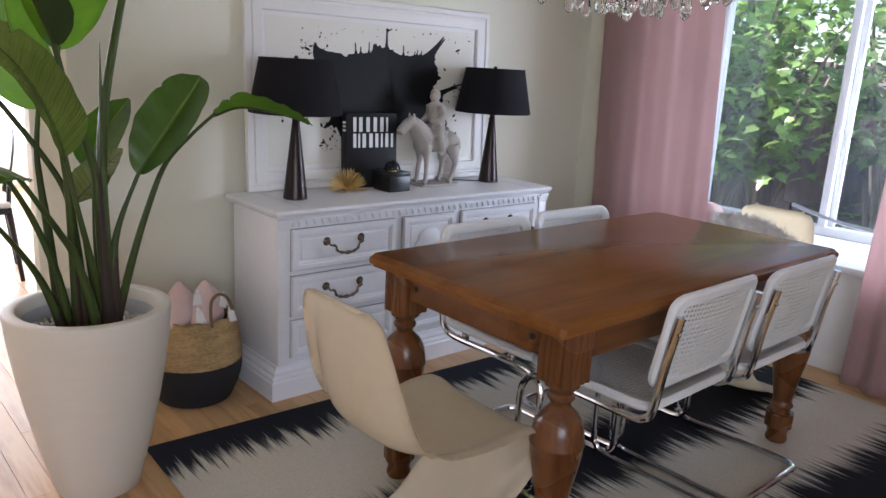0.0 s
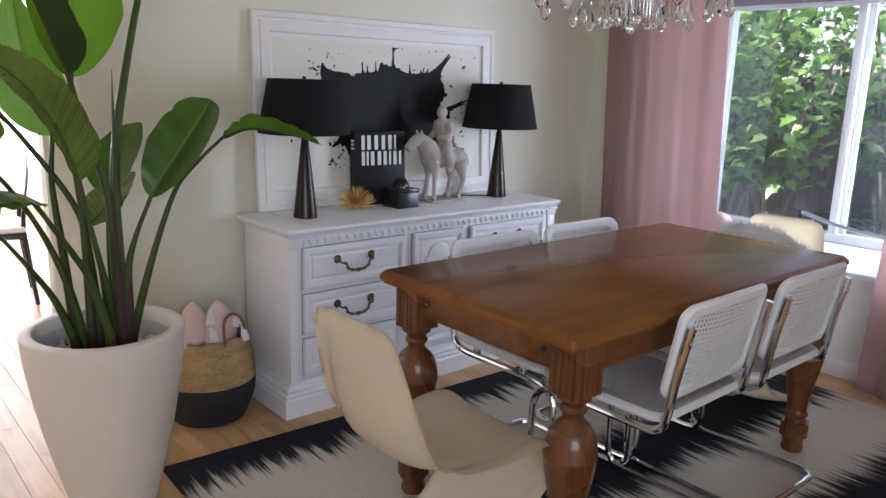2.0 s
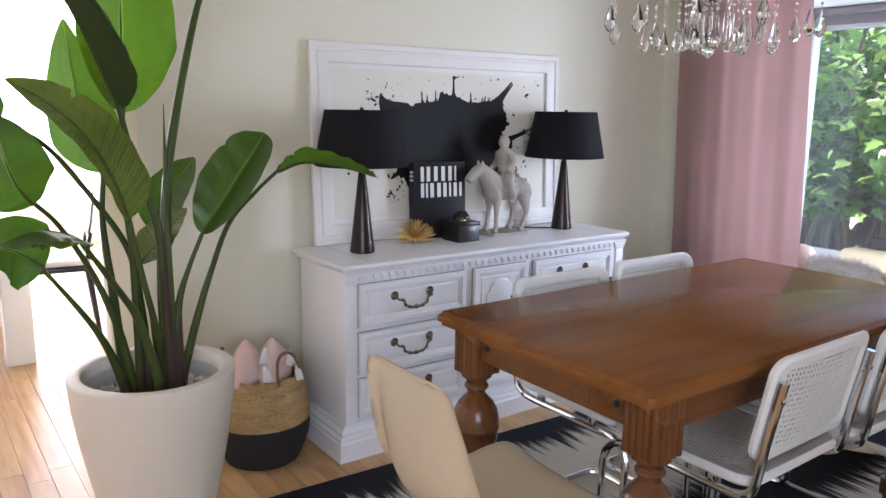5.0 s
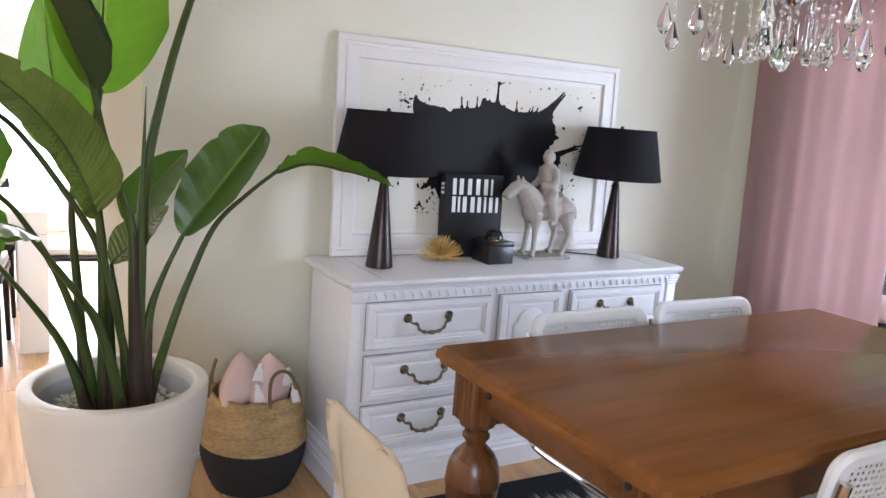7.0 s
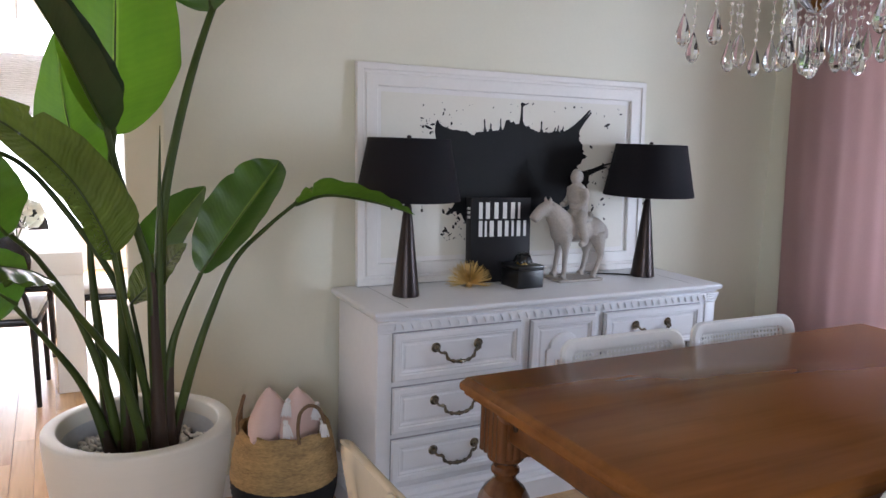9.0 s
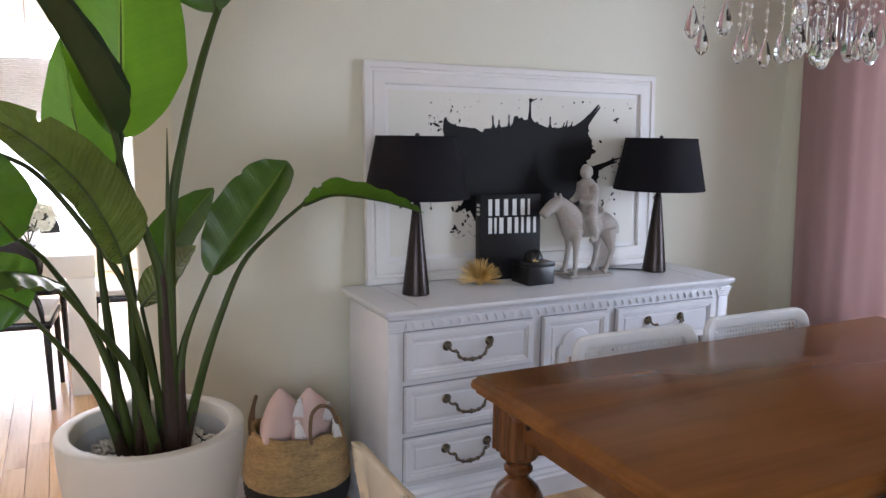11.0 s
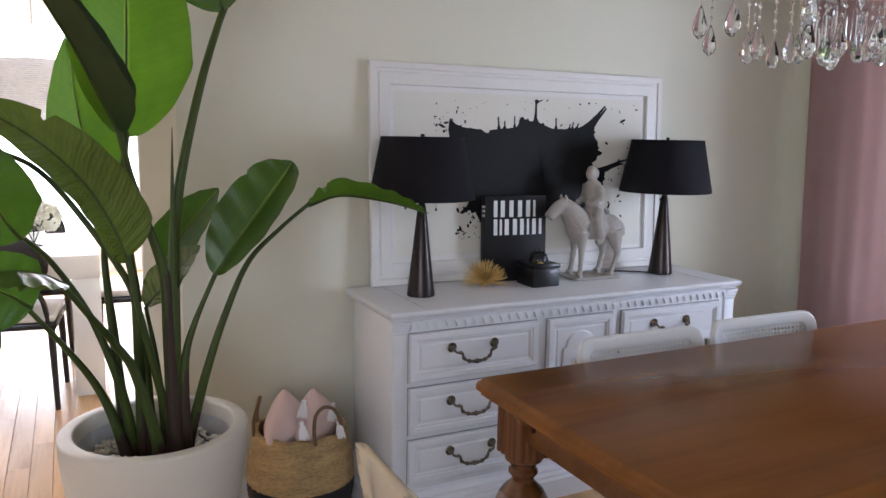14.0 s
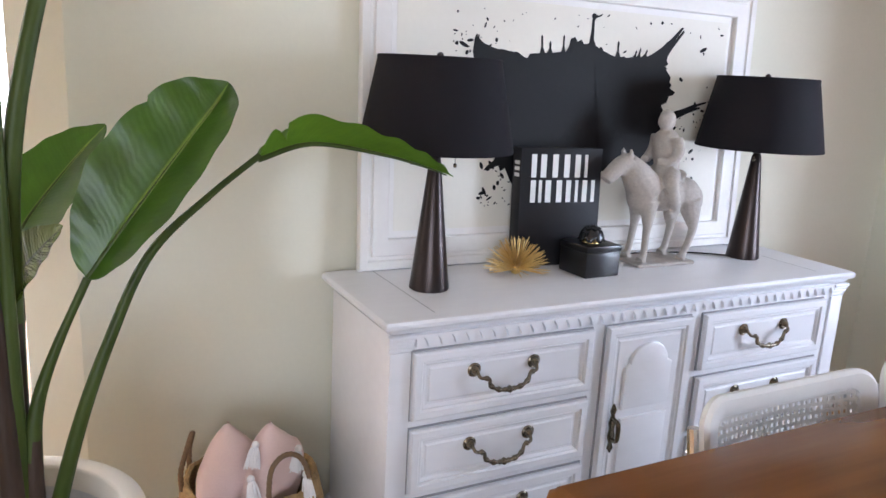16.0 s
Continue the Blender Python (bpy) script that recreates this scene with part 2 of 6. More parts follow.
def smooth_path(points, per=8):
    """A Catmull-Rom curve through the points."""
    p = [Vector(q) for q in points]
    p = [p[0] * 2 - p[1]] + p + [p[-1] * 2 - p[-2]]
    out = []
    for i in range(1, len(p) - 2):
        for k in range(per):
            t = k / per
            a, b, c, d = p[i - 1], p[i], p[i + 1], p[i + 2]
            out.append(0.5 * ((2 * b) + (c - a) * t + (2 * a - 5 * b + 4 * c - d) * t * t + (3 * b - a - 3 * c + d) * t ** 3))
    out.append(p[-2])
    return out


def tube(bm, pts, radius, segs=10, closed=False):
    """A round bar along a path; radius: a number or one for each point."""
    pts = [Vector(p) for p in pts]
    n = len(pts)
    rad = radius if isinstance(radius, (list, tuple)) else [radius] * n
    rings, side = [], None
    for i, p in enumerate(pts):
        if closed:
            d = pts[(i + 1) % n] - pts[i - 1]
        else:
            d = pts[min(i + 1, n - 1)] - pts[max(i - 1, 0)]
        d.normalize()
        if side is None:
            side = d.orthogonal().normalized()
        side = (side - d * side.dot(d)).normalized()
        up = d.cross(side)
        rings.append([bm.verts.new(p + rad[i] * (math.cos(2 * math.pi * k / segs) * side + math.sin(2 * math.pi * k / segs) * up)) for k in range(segs)])
    pairs = list(zip(rings, rings[1:])) + ([(rings[-1], rings[0])] if closed else [])
    for a, b in pairs:
        for k in range(segs):
            bm.faces.new((a[k], a[(k + 1) % segs], b[(k + 1) % segs], b[k]))
    if not closed:
        bm.faces.new(list(reversed(rings[0])))
        bm.faces.new(rings[-1])
    return bm


def plate(bm, outline, depth, m=None, bevel=0.0):
    """A flat shape given by its outline in x and z, drawn out along -y by depth."""
    m = m or Matrix()
    vs = [bm.verts.new(m @ Vector((x, 0, z))) for x, z in outline]
    f = bm.faces.new(vs)
    r = bmesh.ops.extrude_face_region(bm, geom=[f])
    top = [v for v in r["geom"] if isinstance(v, bmesh.types.BMVert)]
    off = m.to_3x3() @ Vector((0, -depth, 0))
    for v in top:
        v.co += off
    if bevel:
        tf = [g for g in r["geom"] if isinstance(g, bmesh.types.BMFace)]
        bmesh.ops.bevel(bm, geom=list(tf[0].edges), offset=bevel, segments=2, affect="EDGES", profile=0.5)
    return bm


def finish(name, bm, mat, smooth=35):
    bmesh.ops.recalc_face_normals(bm, faces=bm.faces)
    me = bpy.data.meshes.new(name)
    for f in bm.faces:
        f.smooth = True
    for e in bm.edges:
        if len(e.link_faces) == 2 and e.calc_face_angle(0) > radians(smooth):
            e.smooth = False
    bm.to_mesh(me)
    bm.free()
    me.materials.append(mat)
    return new(name, me)


def part(name, bm, mat, parent, label="", smooth=35):
    ob = finish(name, bm, mat, smooth)
    ob.parent = parent
    if label:
        ob["label"] = label
    return ob


def thing(name, m, label, category, group=""):
    ob = new(name)
    ob.empty_display_size = 0.1
    ob.matrix_world = m
    return tagged(ob, label, category, group)


def structure(name, bm, mat, label, category, smooth=35):
    return tagged(finish(name, bm, mat, smooth), label, category, kind="structure")


def again(ob, name, parent, m):
    """Another object on the same mesh."""
    o = new(name, ob.data)
    o.parent = parent
    o.matrix_basis = m
    return o

# ---------------------------------------------------------------- the room
H = 2.5
WX = 2.36  # the window wall's inner face
WY = -0.03  # the cream wall's face
WOOD_GAP = material("floor_joint", (0.42, 0.27, 0.145), 0.6)
floor = structure("floor", one_box(-5.2, -6.1, -0.14, 2.48, 5.1, -0.012), WOOD_GAP, "pale maple strip floor with a satin varnish", "floor")
ceiling = structure("ceiling", one_box(-5.2, -6.1, H, 3.2, 5.1, H + 0.12), CEIL, "flat white painted ceiling", "ceiling")

# the cream wall behind the sideboard, its free end chamfered
bm = bmesh.new()
prof = [(-0.585, WY), (WX + 0.12, WY), (WX + 0.12, 0.13), (-0.70, 0.13), (-0.70, WY + 0.085)]
lo = [bm.verts.new((x, y, -0.012)) for x, y in prof]
hi = [bm.verts.new((x, y, H)) for x, y in prof]
bm.faces.new(lo), bm.faces.new(hi)
for k in range(5):
    bm.faces.new((lo[k], lo[(k + 1) % 5], hi[(k + 1) % 5], hi[k]))
structure("wall_north", bm, WALL, "pale cream painted wall with a chamfered free end", "wall")

# the window wall, with the deep opening of the bay
BY0, BY1, BZ0, BZ1 = -2.35, -0.50, 0.53, 1.93
bm = bmesh.new()
box(bm, WX, BY1, -0.011, WX + 0.119, WY + 0.02, H - 0.001)
box(bm, WX, -6.1, -0.012, WX + 0.12, BY0, H)
box(bm, WX, BY0, BZ1, WX + 0.12, BY1, H)
structure("wall_east", bm, WALL, "cream painted wall beside and above a bay window", "wall")
# white in place of cream: the cool light here is painted in
structure("wall_under_bay", one_box(WX, BY0, -0.012, WX + 0.12, BY1, BZ0 - 0.035), WHITE_WALL, "wall under the bay window, the cool light on it put into its white colour", "wall")
bm = bmesh.new()
box(bm, WX + 0.12, BY1, 0.2, 3.12, BY1 + 0.1, 2.2)
box(bm, WX + 0.12, BY0 - 0.1, 0.2, 3.12, BY0, 2.2)
box(bm, WX + 0.12, BY0, 0.2, 3.12, BY1, BZ0 - 0.035)
box(bm, WX + 0.12, BY0, BZ1, 3.12, BY1, 2.2)
structure("bay", bm, WHITE_WALL, "white painted sides of a shallow bay window", "bay")
structure("window_sill", one_box(WX - 0.03, BY0 + 0.002, BZ0 - 0.033, 3.0, BY1 - 0.002, BZ0, 0.006), TRIM, "deep white painted window sill", "sill")

# the window
win = tagged(thing("window_1", pose(3.0, 0, 0), "white framed sliding window looking on a garden", "window"), kind="structure")
MY = -1.30
for nm, b in (("window_frame", (0, BY0, BZ0, 0.08, BY1, BZ0 + 0.05)), ("window_frame", (0, BY0, BZ1 - 0.11, 0.08, BY1, BZ1)), ("window_frame", (0, BY0, BZ0 + 0.05, 0.08, BY0 + 0.05, BZ1 - 0.11)),
              ("window_frame", (0, BY1 - 0.05, BZ0 + 0.05, 0.08, BY1, BZ1 - 0.11)), ("mullion", (-0.01, MY - 0.015, BZ0 + 0.05, 0.06, MY + 0.03, BZ1 - 0.11)), ("sash_stile", (0.02, MY - 0.05, BZ0 + 0.05, 0.05, MY - 0.017, BZ1 - 0.11))):
    part(nm, one_box(*b, bevel=0.005), TRIM, win)
for y0, y1 in ((BY0 + 0.05, MY - 0.051), (MY + 0.031, BY1 - 0.05)):
    pane = part("pane", one_box(0.034, y0, BZ0 + 0.05, 0.038, y1, BZ1 - 0.11), PANE, win)
    pane.visible_shadow = False
blind = thing("roller_blind", pose(2.93, 0, 0), "rolled-up greyish pink fabric blind at the head of the window", "blind")
part("fabric", one_box(0.0, BY0 + 0.02, 1.835, 0.015, BY1 - 0.02, 1.92), SHADE_FABRIC, blind)
part("cassette", one_box(-0.03, BY0 + 0.01, 1.885, -0.001, BY1 - 0.01, 1.926, bevel=0.006), SHADE_FABRIC, blind)

# baseboards
bm = bmesh.new()
box(bm, -0.585, WY - 0.014, 0.0, WX - 0.001, WY - 0.001, 0.085, 0.004)
structure("baseboard_north", bm, TRIM, "white painted baseboard along the cream wall", "baseboard")
structure("baseboard_east", one_box(WX - 0.015, -6.0, 0.0, WX - 0.001, WY - 0.016, 0.09, 0.004), TRIM, "white painted baseboard under the bay window", "baseboard")

# walls that close the place, with wide openings for daylight
bm = bmesh.new()
box(bm, -5.2, 5.0, -0.012, 0.9, 5.1, 0.35), box(bm, -5.2, 5.0, 2.3, 0.9, 5.1, H)
for x in (-5.2, -3.1, -0.05):
    box(bm, x, 5.0, 0.35, x + 0.16, 5.1, 2.3)
box(bm, 0.5, 5.0, 0.35, 0.9, 5.1, 2.3)
structure("wall_far", bm, WHITE_WALL, "white wall with tall bright windows behind the breakfast table", "wall")
structure("wall_breakfast", one_box(0.5, 0.13, -0.012, 0.62, 5.0, H), WHITE_WALL, "white side wall of the breakfast room", "wall")
structure("wall_west", one_box(-5.2, -6.1, -0.012, -5.1, 5.0, H), WHITE_WALL, "plain white wall", "wall")
# unseen rear wall, its opening added to go with the fill lamp
bm = bmesh.new()
box(bm, -5.1, -6.1, -0.012, -4.0, -6.0, H), box(bm, -1.3, -6.1, -0.012, 2.36, -6.0, H)
box(bm, -4.0, -6.1, -0.012, -1.3, -6.0, 0.5), box(bm, -4.0, -6.1, 2.3, -1.3, -6.0, H)
structure("wall_south", bm, WHITE_WALL, "unseen plain wall with an added wide opening", "wall")

# ---------------------------------------------------------------- dining table
TX0, TX1, TY0, TY1, TZ = -0.060, 1.495, -1.972, -1.176, 0.777


def dining_table():
    t = thing("dining_table", pose(TX0, TY0, 0), "large cherry-stained wooden dining table with turned baluster legs on a rug", "table")
    L, W = TX1 - TX0, TY1 - TY0
    bm = bmesh.new()
    cut = 0.012  # clipped corners, moulded edge in three steps
    def ring(inset, z):
        a, b, c = inset, L - inset, W - inset
        k = max(0.004, cut - inset * 0.5)
        return [bm.verts.new((x, y, z)) for x, y in ((a + k, a), (b - k, a), (b, a + k), (b, c - k), (b - k, c), (a + k, c), (a, c - k), (a, a + k))]
    prof = [(0.03, TZ - 0.044), (0.012, TZ - 0.042), (0.012, TZ - 0.034), (0.002, TZ - 0.030), (0.0, TZ - 0.022), (0.002, TZ - 0.013), (0.010, TZ - 0.008), (0.012, TZ - 0.004), (0.018, TZ)]
    rings = [ring(*p) for p in prof]
    for a, b in zip(rings, rings[1:]):
        for k in range(8):
            bm.faces.new((a[k], a[(k + 1) % 8], b[(k + 1) % 8], b[k]))
    bm.faces.new(rings[-1]), bm.faces.new(list(reversed(rings[0])))
    part("tabletop", bm, TABLE_TOP, t, "polished table top with a moulded edge")
    e, f = 0.075, 0.048
    for b in ((e + 0.09, f, L - e - 0.09, f + 0.025), (e + 0.09, W - f - 0.025, L - e - 0.09, W - f), (e, f + 0.08, e + 0.025, W - f - 0.08), (L - e - 0.025, f + 0.08, L - e, W - f - 0.08)):
        bm = one_box(b[0], b[1], TZ - 0.135, b[2], b[3], TZ - 0.045, 0.003)
        part("apron", bm, TABLE_WOOD, t)
    # pegs that pin the aprons
    bm = lathe(bmesh.new(), [(0.009, 0), (0.009, 0.004), (0.006, 0.006)], 12, pose(e - 0.0, f + 0.11, TZ - 0.09, 0, -90, 0))
    peg = part("peg", bm, BRONZE, t)
    again(peg, "peg", t, Matrix.Translation((0, W - 2 * f - 0.22, 0)))
    # turned legs: a reeded block above, the turning, a lobed foot
    def column(outline, z0, z1):
        bm = bmesh.new()
        lo = [bm.verts.new((x, y, z0)) for x, y in outline]
        hi = [bm.verts.new((x, y, z1)) for x, y in outline]
        k = len(lo)
        for i in range(k):
            bm.faces.new((lo[i], lo[(i + 1) % k], hi[(i + 1) % k], hi[i]))
        bm.faces.new(hi), bm.faces.new(list(reversed(lo)))
        return bm
    reed = []
    for rot in range(4):
        for c in range(5):
            for a in range(0, 181, 30):
                x, y = -0.0485 + 0.0194 * (c + 0.5) - 0.0088 * math.cos(radians(a)), -0.0470 - 0.0045 * math.sin(radians(a))
                for _ in range(rot):
                    x, y = -y, x
                reed.append((x, y))
    q, r = 0.105, 0.073
    block = part("leg_block", column(reed, 0.578, TZ - 0.0445 - 0.013), LEG_WOOD, t, "reeded square leg block")
    turning = part("leg", lathe(bmesh.new(), [(0.048, 0.5775), (0.046, 0.565), (0.034, 0.555), (0.030, 0.545), (0.036, 0.537), (0.036, 0.530), (0.028, 0.520), (0.027, 0.510), (0.037, 0.500), (0.052, 0.485), (0.064, 0.462), (0.070, 0.432),
               (0.071, 0.415), (0.073, 0.409), (0.073, 0.403), (0.070, 0.398), (0.068, 0.370), (0.061, 0.330), (0.052, 0.285), (0.044, 0.240), (0.038, 0.200), (0.034, 0.170), (0.036, 0.160), (0.042, 0.152), (0.042, 0.146), (0.034, 0.138), (0.036, 0.118)], 28), LEG_WOOD, t, "turned baluster leg")
    lobes = [((0.046 + 0.006 * abs(math.cos(4 * a))) * math.cos(a), (0.046 + 0.006 * abs(math.cos(4 * a))) * math.sin(a)) for a in [k * math.pi / 32 for k in range(64)]]
    foot = part("lobed_foot", column(lobes, 0.062, 0.1175), LEG_WOOD, t, smooth=50)
    pad = part("foot_pad", lathe(bmesh.new(), [(0.046, 0.0615), (0.040, 0.048), (0.036, 0.030), (0.040, 0.018), (0.040, 0.006), (0.036, 0.0)], 28), LEG_WOOD, t)
    for k, (x, y) in enumerate(((q, r), (L - q, r), (q, W - r), (L - q, W - r))):
        for ob, nm in ((block, "leg_block"), (turning, "leg"), (foot, "lobed_foot"), (pad, "foot_pad")):
            if k:
                again(ob, nm, t, Matrix.Translation((x, y, 0.013)))
            else:
                ob.matrix_basis = Matrix.Translation((x, y, 0.013))
    return t


dining_table()

# ---------------------------------------------------------------- chairs


def rounded_rect(x0, z0, x1, z1, r, n=6):
    out = []
    for cx, cz, a0 in ((x1 - r, z1 - r, 0), (x0 + r, z1 - r, 90), (x0 + r, z0 + r, 180), (x1 - r, z0 + r, 270)):
        for k in range(n + 1):
            a = radians(a0 + 90 * k / n)
            out.append((cx + r * math.cos(a), cz + r * math.sin(a)))
    return out


def frame_ring(bm, outer, inner, depth, m, bend=None):
    """A flat ring between two outlines with the same number of points, rounded at its outer and inner edge."""
    n = len(outer)
    loops = []
    for pts, d in ((inner, 0.35), (inner, 0.75), ([((a[0] * 3 + b[0]) / 4, (a[1] * 3 + b[1]) / 4) for a, b in zip(inner, outer)], 1.0), ([((a[0] + b[0] * 4) / 5, (a[1] + b[1] * 4) / 5) for a, b in zip(inner, outer)], 1.0), (outer, 0.7), (outer, 0.3),
                   ([((a[0] + b[0] * 4) / 5, (a[1] + b[1] * 4) / 5) for a, b in zip(inner, outer)], 0.0), ([((a[0] * 3 + b[0]) / 4, (a[1] * 3 + b[1]) / 4) for a, b in zip(inner, outer)], 0.0)):
        ring = []
        for x, z in pts:
            p = Vector((x, -d * depth, z))
            if bend:
                p = bend(p)
            ring.append(bm.verts.new(m @ p))
        loops.append(ring)
    loops.append(loops[0])
    for a, b in zip(loops, loops[1:]):
        for k in range(n):
            bm.faces.new((a[k], a[(k + 1) % n], b[(k + 1) % n], b[k]))


def cane_mesh(x0, z0, x1, z1, m, bend=None, step=0.0135, width=0.0068):
    """A woven cane panel as a grid with real holes."""
    bm = bmesh.new()
    nx, nz = int((x1 - x0) / step), int((z1 - z0) / step)
    sx, sz = (x1 - x0) / nx, (z1 - z0) / nz
    xs, zs = [], []
    for k in range(nx):
        xs += [x0 + k * sx, x0 + k * sx + sx - width]
    for k in range(nz):
        zs += [z0 + k * sz, z0 + k * sz + sz - width]
    xs.append(x1), zs.append(z1)
    grid = {}

    def v(i, j):
        if (i, j) not in grid:
            p = Vector((xs[i], 0.0012 * ((i // 2 + j // 2) % 2), zs[j]))
            grid[i, j] = bm.verts.new(m @ (bend(p) if bend else p))
        return grid[i, j]
    for i in range(len(xs) - 1):
        for j in range(len(zs) - 1):
            if i % 2 == 0 and j % 2 == 0:
                continue
            bm.faces.new((v(i, j), v(i + 1, j), v(i + 1, j + 1), v(i, j + 1)))
    r = bmesh.ops.extrude_face_region(bm, geom=list(bm.faces))
    off = m.to_3x3() @ Vector((0, 0.002, 0))
    for g in r["geom"]:
        if isinstance(g, bmesh.types.BMVert):
            g.co += off
    return bm


def cantilever_chair(name, label):
    """Built facing -y: its backrest stands at y about 0.22, the seat reaches to y about -0.24."""
    c = thing(name, Matrix(), label, "chair", "white cane dining chairs round the table")
    w = 0.225
    # seat: frame and cane
    seat_m = pose(0, 0, 0.455, -90, 0, 0)
    bm = bmesh.new()
    frame_ring(bm, rounded_rect(-w, -0.235, w, 0.215, 0.055), rounded_rect(-w + 0.042, -0.19, w - 0.042, 0.172, 0.03), 0.028, seat_m)
    part("seat_frame", bm, CHAIR_WHITE, c)
    part("seat_cane", cane_mesh(-w + 0.03, -0.2, w - 0.03, 0.182, pose(0, 0, 0.472, -90, 0, 0)), CANE, c, "woven white cane seat")
    # backrest, bowed and leaning
    back_m = pose(0, 0.205, 0.52, -10, 0, 0)
    def bow(p):
        return Vector((p.x, p.y + 0.028 * (1 - (p.x / w) ** 2), p.z))
    bm = bmesh.new()
    frame_ring(bm, rounded_rect(-w, 0, w, 0.285, 0.05), rounded_rect(-w + 0.04, 0.04, w - 0.04, 0.248, 0.02), 0.024, back_m, bow)
    part("backrest_frame", bm, CHAIR_WHITE, c)
    part("backrest_cane", cane_mesh(-w + 0.03, 0.03, w - 0.03, 0.258, back_m @ Matrix.Translation((0, -0.012, 0)), bow), CANE, c, "woven white cane backrest")
    # one bent chrome tube: up the back, under the seat, down in front and round the floor
    half = [(-w + 0.012, 0.262, 0.745), (-w + 0.012, 0.235, 0.60), (-w + 0.012, 0.215, 0.47), (-w + 0.012, 0.19, 0.437), (-w + 0.014, 0.14, 0.425), (-w + 0.016, 0.0, 0.425), (-w + 0.016, -0.15, 0.425), (-w + 0.016, -0.215, 0.415),
            (-w + 0.016, -0.25, 0.375), (-w + 0.012, -0.255, 0.30), (-w + 0.010, -0.255, 0.08), (-w + 0.010, -0.24, 0.035), (-w + 0.010, -0.20, 0.014), (-w + 0.010, 0.0, 0.0125), (-w + 0.010, 0.19, 0.0125), (-w + 0.03, 0.235, 0.0125), (-w + 0.08, 0.245, 0.0125)]
    full = half + [(-x, y, z) for x, y, z in reversed(half)]
    part("chrome_tube", tube(bmesh.new(), smooth_path(full, 5), 0.0115, 10), CHROME, c, "bent chrome tube frame")
    for s in (-1, 1):
        for y in (0.1, -0.12):
            part("seat_bracket", one_box(s * (w - 0.016) - 0.008, y - 0.012, 0.432, s * (w - 0.016) + 0.008, y + 0.012, 0.452, 0.003), CHROME, c)
        part("back_screw", lathe(bmesh.new(), [(0.008, 0), (0.008, 0.004), (0.004, 0.007)], 10, pose(s * (w - 0.012), 0.262, 0.70, -80, 0, 0)), CHROME, c)
    return c


RUG = 0.012
first = cantilever_chair("dining_chair", "white cantilever dining chair with cane seat and chrome frame")
# chairs on the far side look towards the camera's side, the near ones the other way
first.matrix_world = pose(0.512, -1.362, RUG, 0, 0, 0)
copy_thing(first, pose(1.005, -1.350, RUG, 0, 0, -1))
copy_thing(first, pose(0.505, -1.795, RUG, 0, 0, 181))
copy_thing(first, pose(1.015, -1.81, RUG, 0, 0, 180))


def moulded_chair(name, label, group):
    """A one-piece S-shaped plastic chair, facing +x, lofted from cross sections along its spine."""
    c = thing(name, Matrix(), label, "chair", group)
    # stations: centre x, z, half width, how far the sides roll (height), direction of roll
    st = [(-0.282, 0.806, 0.110, 0.0), (-0.276, 0.812, 0.132, 0.0), (-0.266, 0.808, 0.154, 0.003), (-0.259, 0.790, 0.172, 0.006), (-0.259, 0.76, 0.186, 0.012), (-0.258, 0.70, 0.200, 0.036), (-0.254, 0.62, 0.214, 0.064), (-0.240, 0.535, 0.224, 0.086), (-0.197, 0.462, 0.226, 0.086), (-0.105, 0.418, 0.228, 0.066),
          (0.04, 0.412, 0.230, 0.045), (0.14, 0.422, 0.235, 0.04), (0.21, 0.422, 0.236, 0.03), (0.252, 0.395, 0.230, 0.01), (0.258, 0.34, 0.22, -0.02), (0.225, 0.26, 0.20, -0.045), (0.165, 0.18, 0.19, -0.06), (0.10, 0.10, 0.20, -0.065), (0.04, 0.045, 0.225, -0.06),
          (-0.05, 0.02, 0.25, -0.035), (-0.16, 0.008, 0.262, -0.015), (-0.23, 0.0, 0.262, -0.004)]
    centre = smooth_path([(a, 0, b) for a, b, _, _ in st], 4)
    wid = [v.x for v in smooth_path([(w, 0, r) for _, _, w, r in st], 4)]
    roll = [v.z for v in smooth_path([(w, 0, r) for _, _, w, r in st], 4)]
    bm = bmesh.new()
    rows, N = [], 24
    for i, p in enumerate(centre):
        d = (centre[min(i + 1, len(centre) - 1)] - centre[max(i - 1, 0)]).normalized()
        nrm = Vector((-d.z, 0, d.x))
        if nrm.dot(Vector((1, 0, 1))) < 0 and i < len(centre) * 0.5:
            nrm = -nrm
        row = []
        for k in range(N + 1):
            u = -1 + 2 * k / N
            lift = roll[i] * (abs(u) ** 3 - 0.45 * max(0.0, (abs(u) - 0.8) / 0.2) ** 2)
            if i < len(centre) * 0.4:
                lift -= 0.012 * max(0.0, (abs(u) - 0.72) / 0.28) ** 1.5  # the rim of the back flares outwards
            row.append(bm.verts.new(p + Vector((0, wid[i] * (u - 0.06 * u * abs(u) ** 3), 0)) + nrm * lift))
        rows.append(row)
    for a, b in zip(rows, rows[1:]):
        for k in range(N):
            bm.faces.new((a[k], a[k + 1], b[k + 1], b[k]))
    bmesh.ops.solidify(bm, geom=list(bm.faces), thickness=0.009)
    part("shell", bm, CREAM_PLASTIC, c, smooth=60)
    return c


chair_a = moulded_chair("moulded_chair", "cream one-piece moulded plastic chair at the table's end", "cream moulded chairs")
chair_a.matrix_world = pose(-0.208, -1.662, RUG, 0, 0, 0)
chair_b = copy_thing(chair_a, pose(1.67, -1.515, RUG, 0, 0, 180) @ Matrix.Diagonal((1, 0.98, 0.985, 1)))
chair_b["label"] = "cream one-piece moulded chair draped with a white sheepskin"

# ---------------------------------------------------------------- sideboard
DX0, DX1, DTOP, DF = 0.0, 1.585, 0.775, -0.478


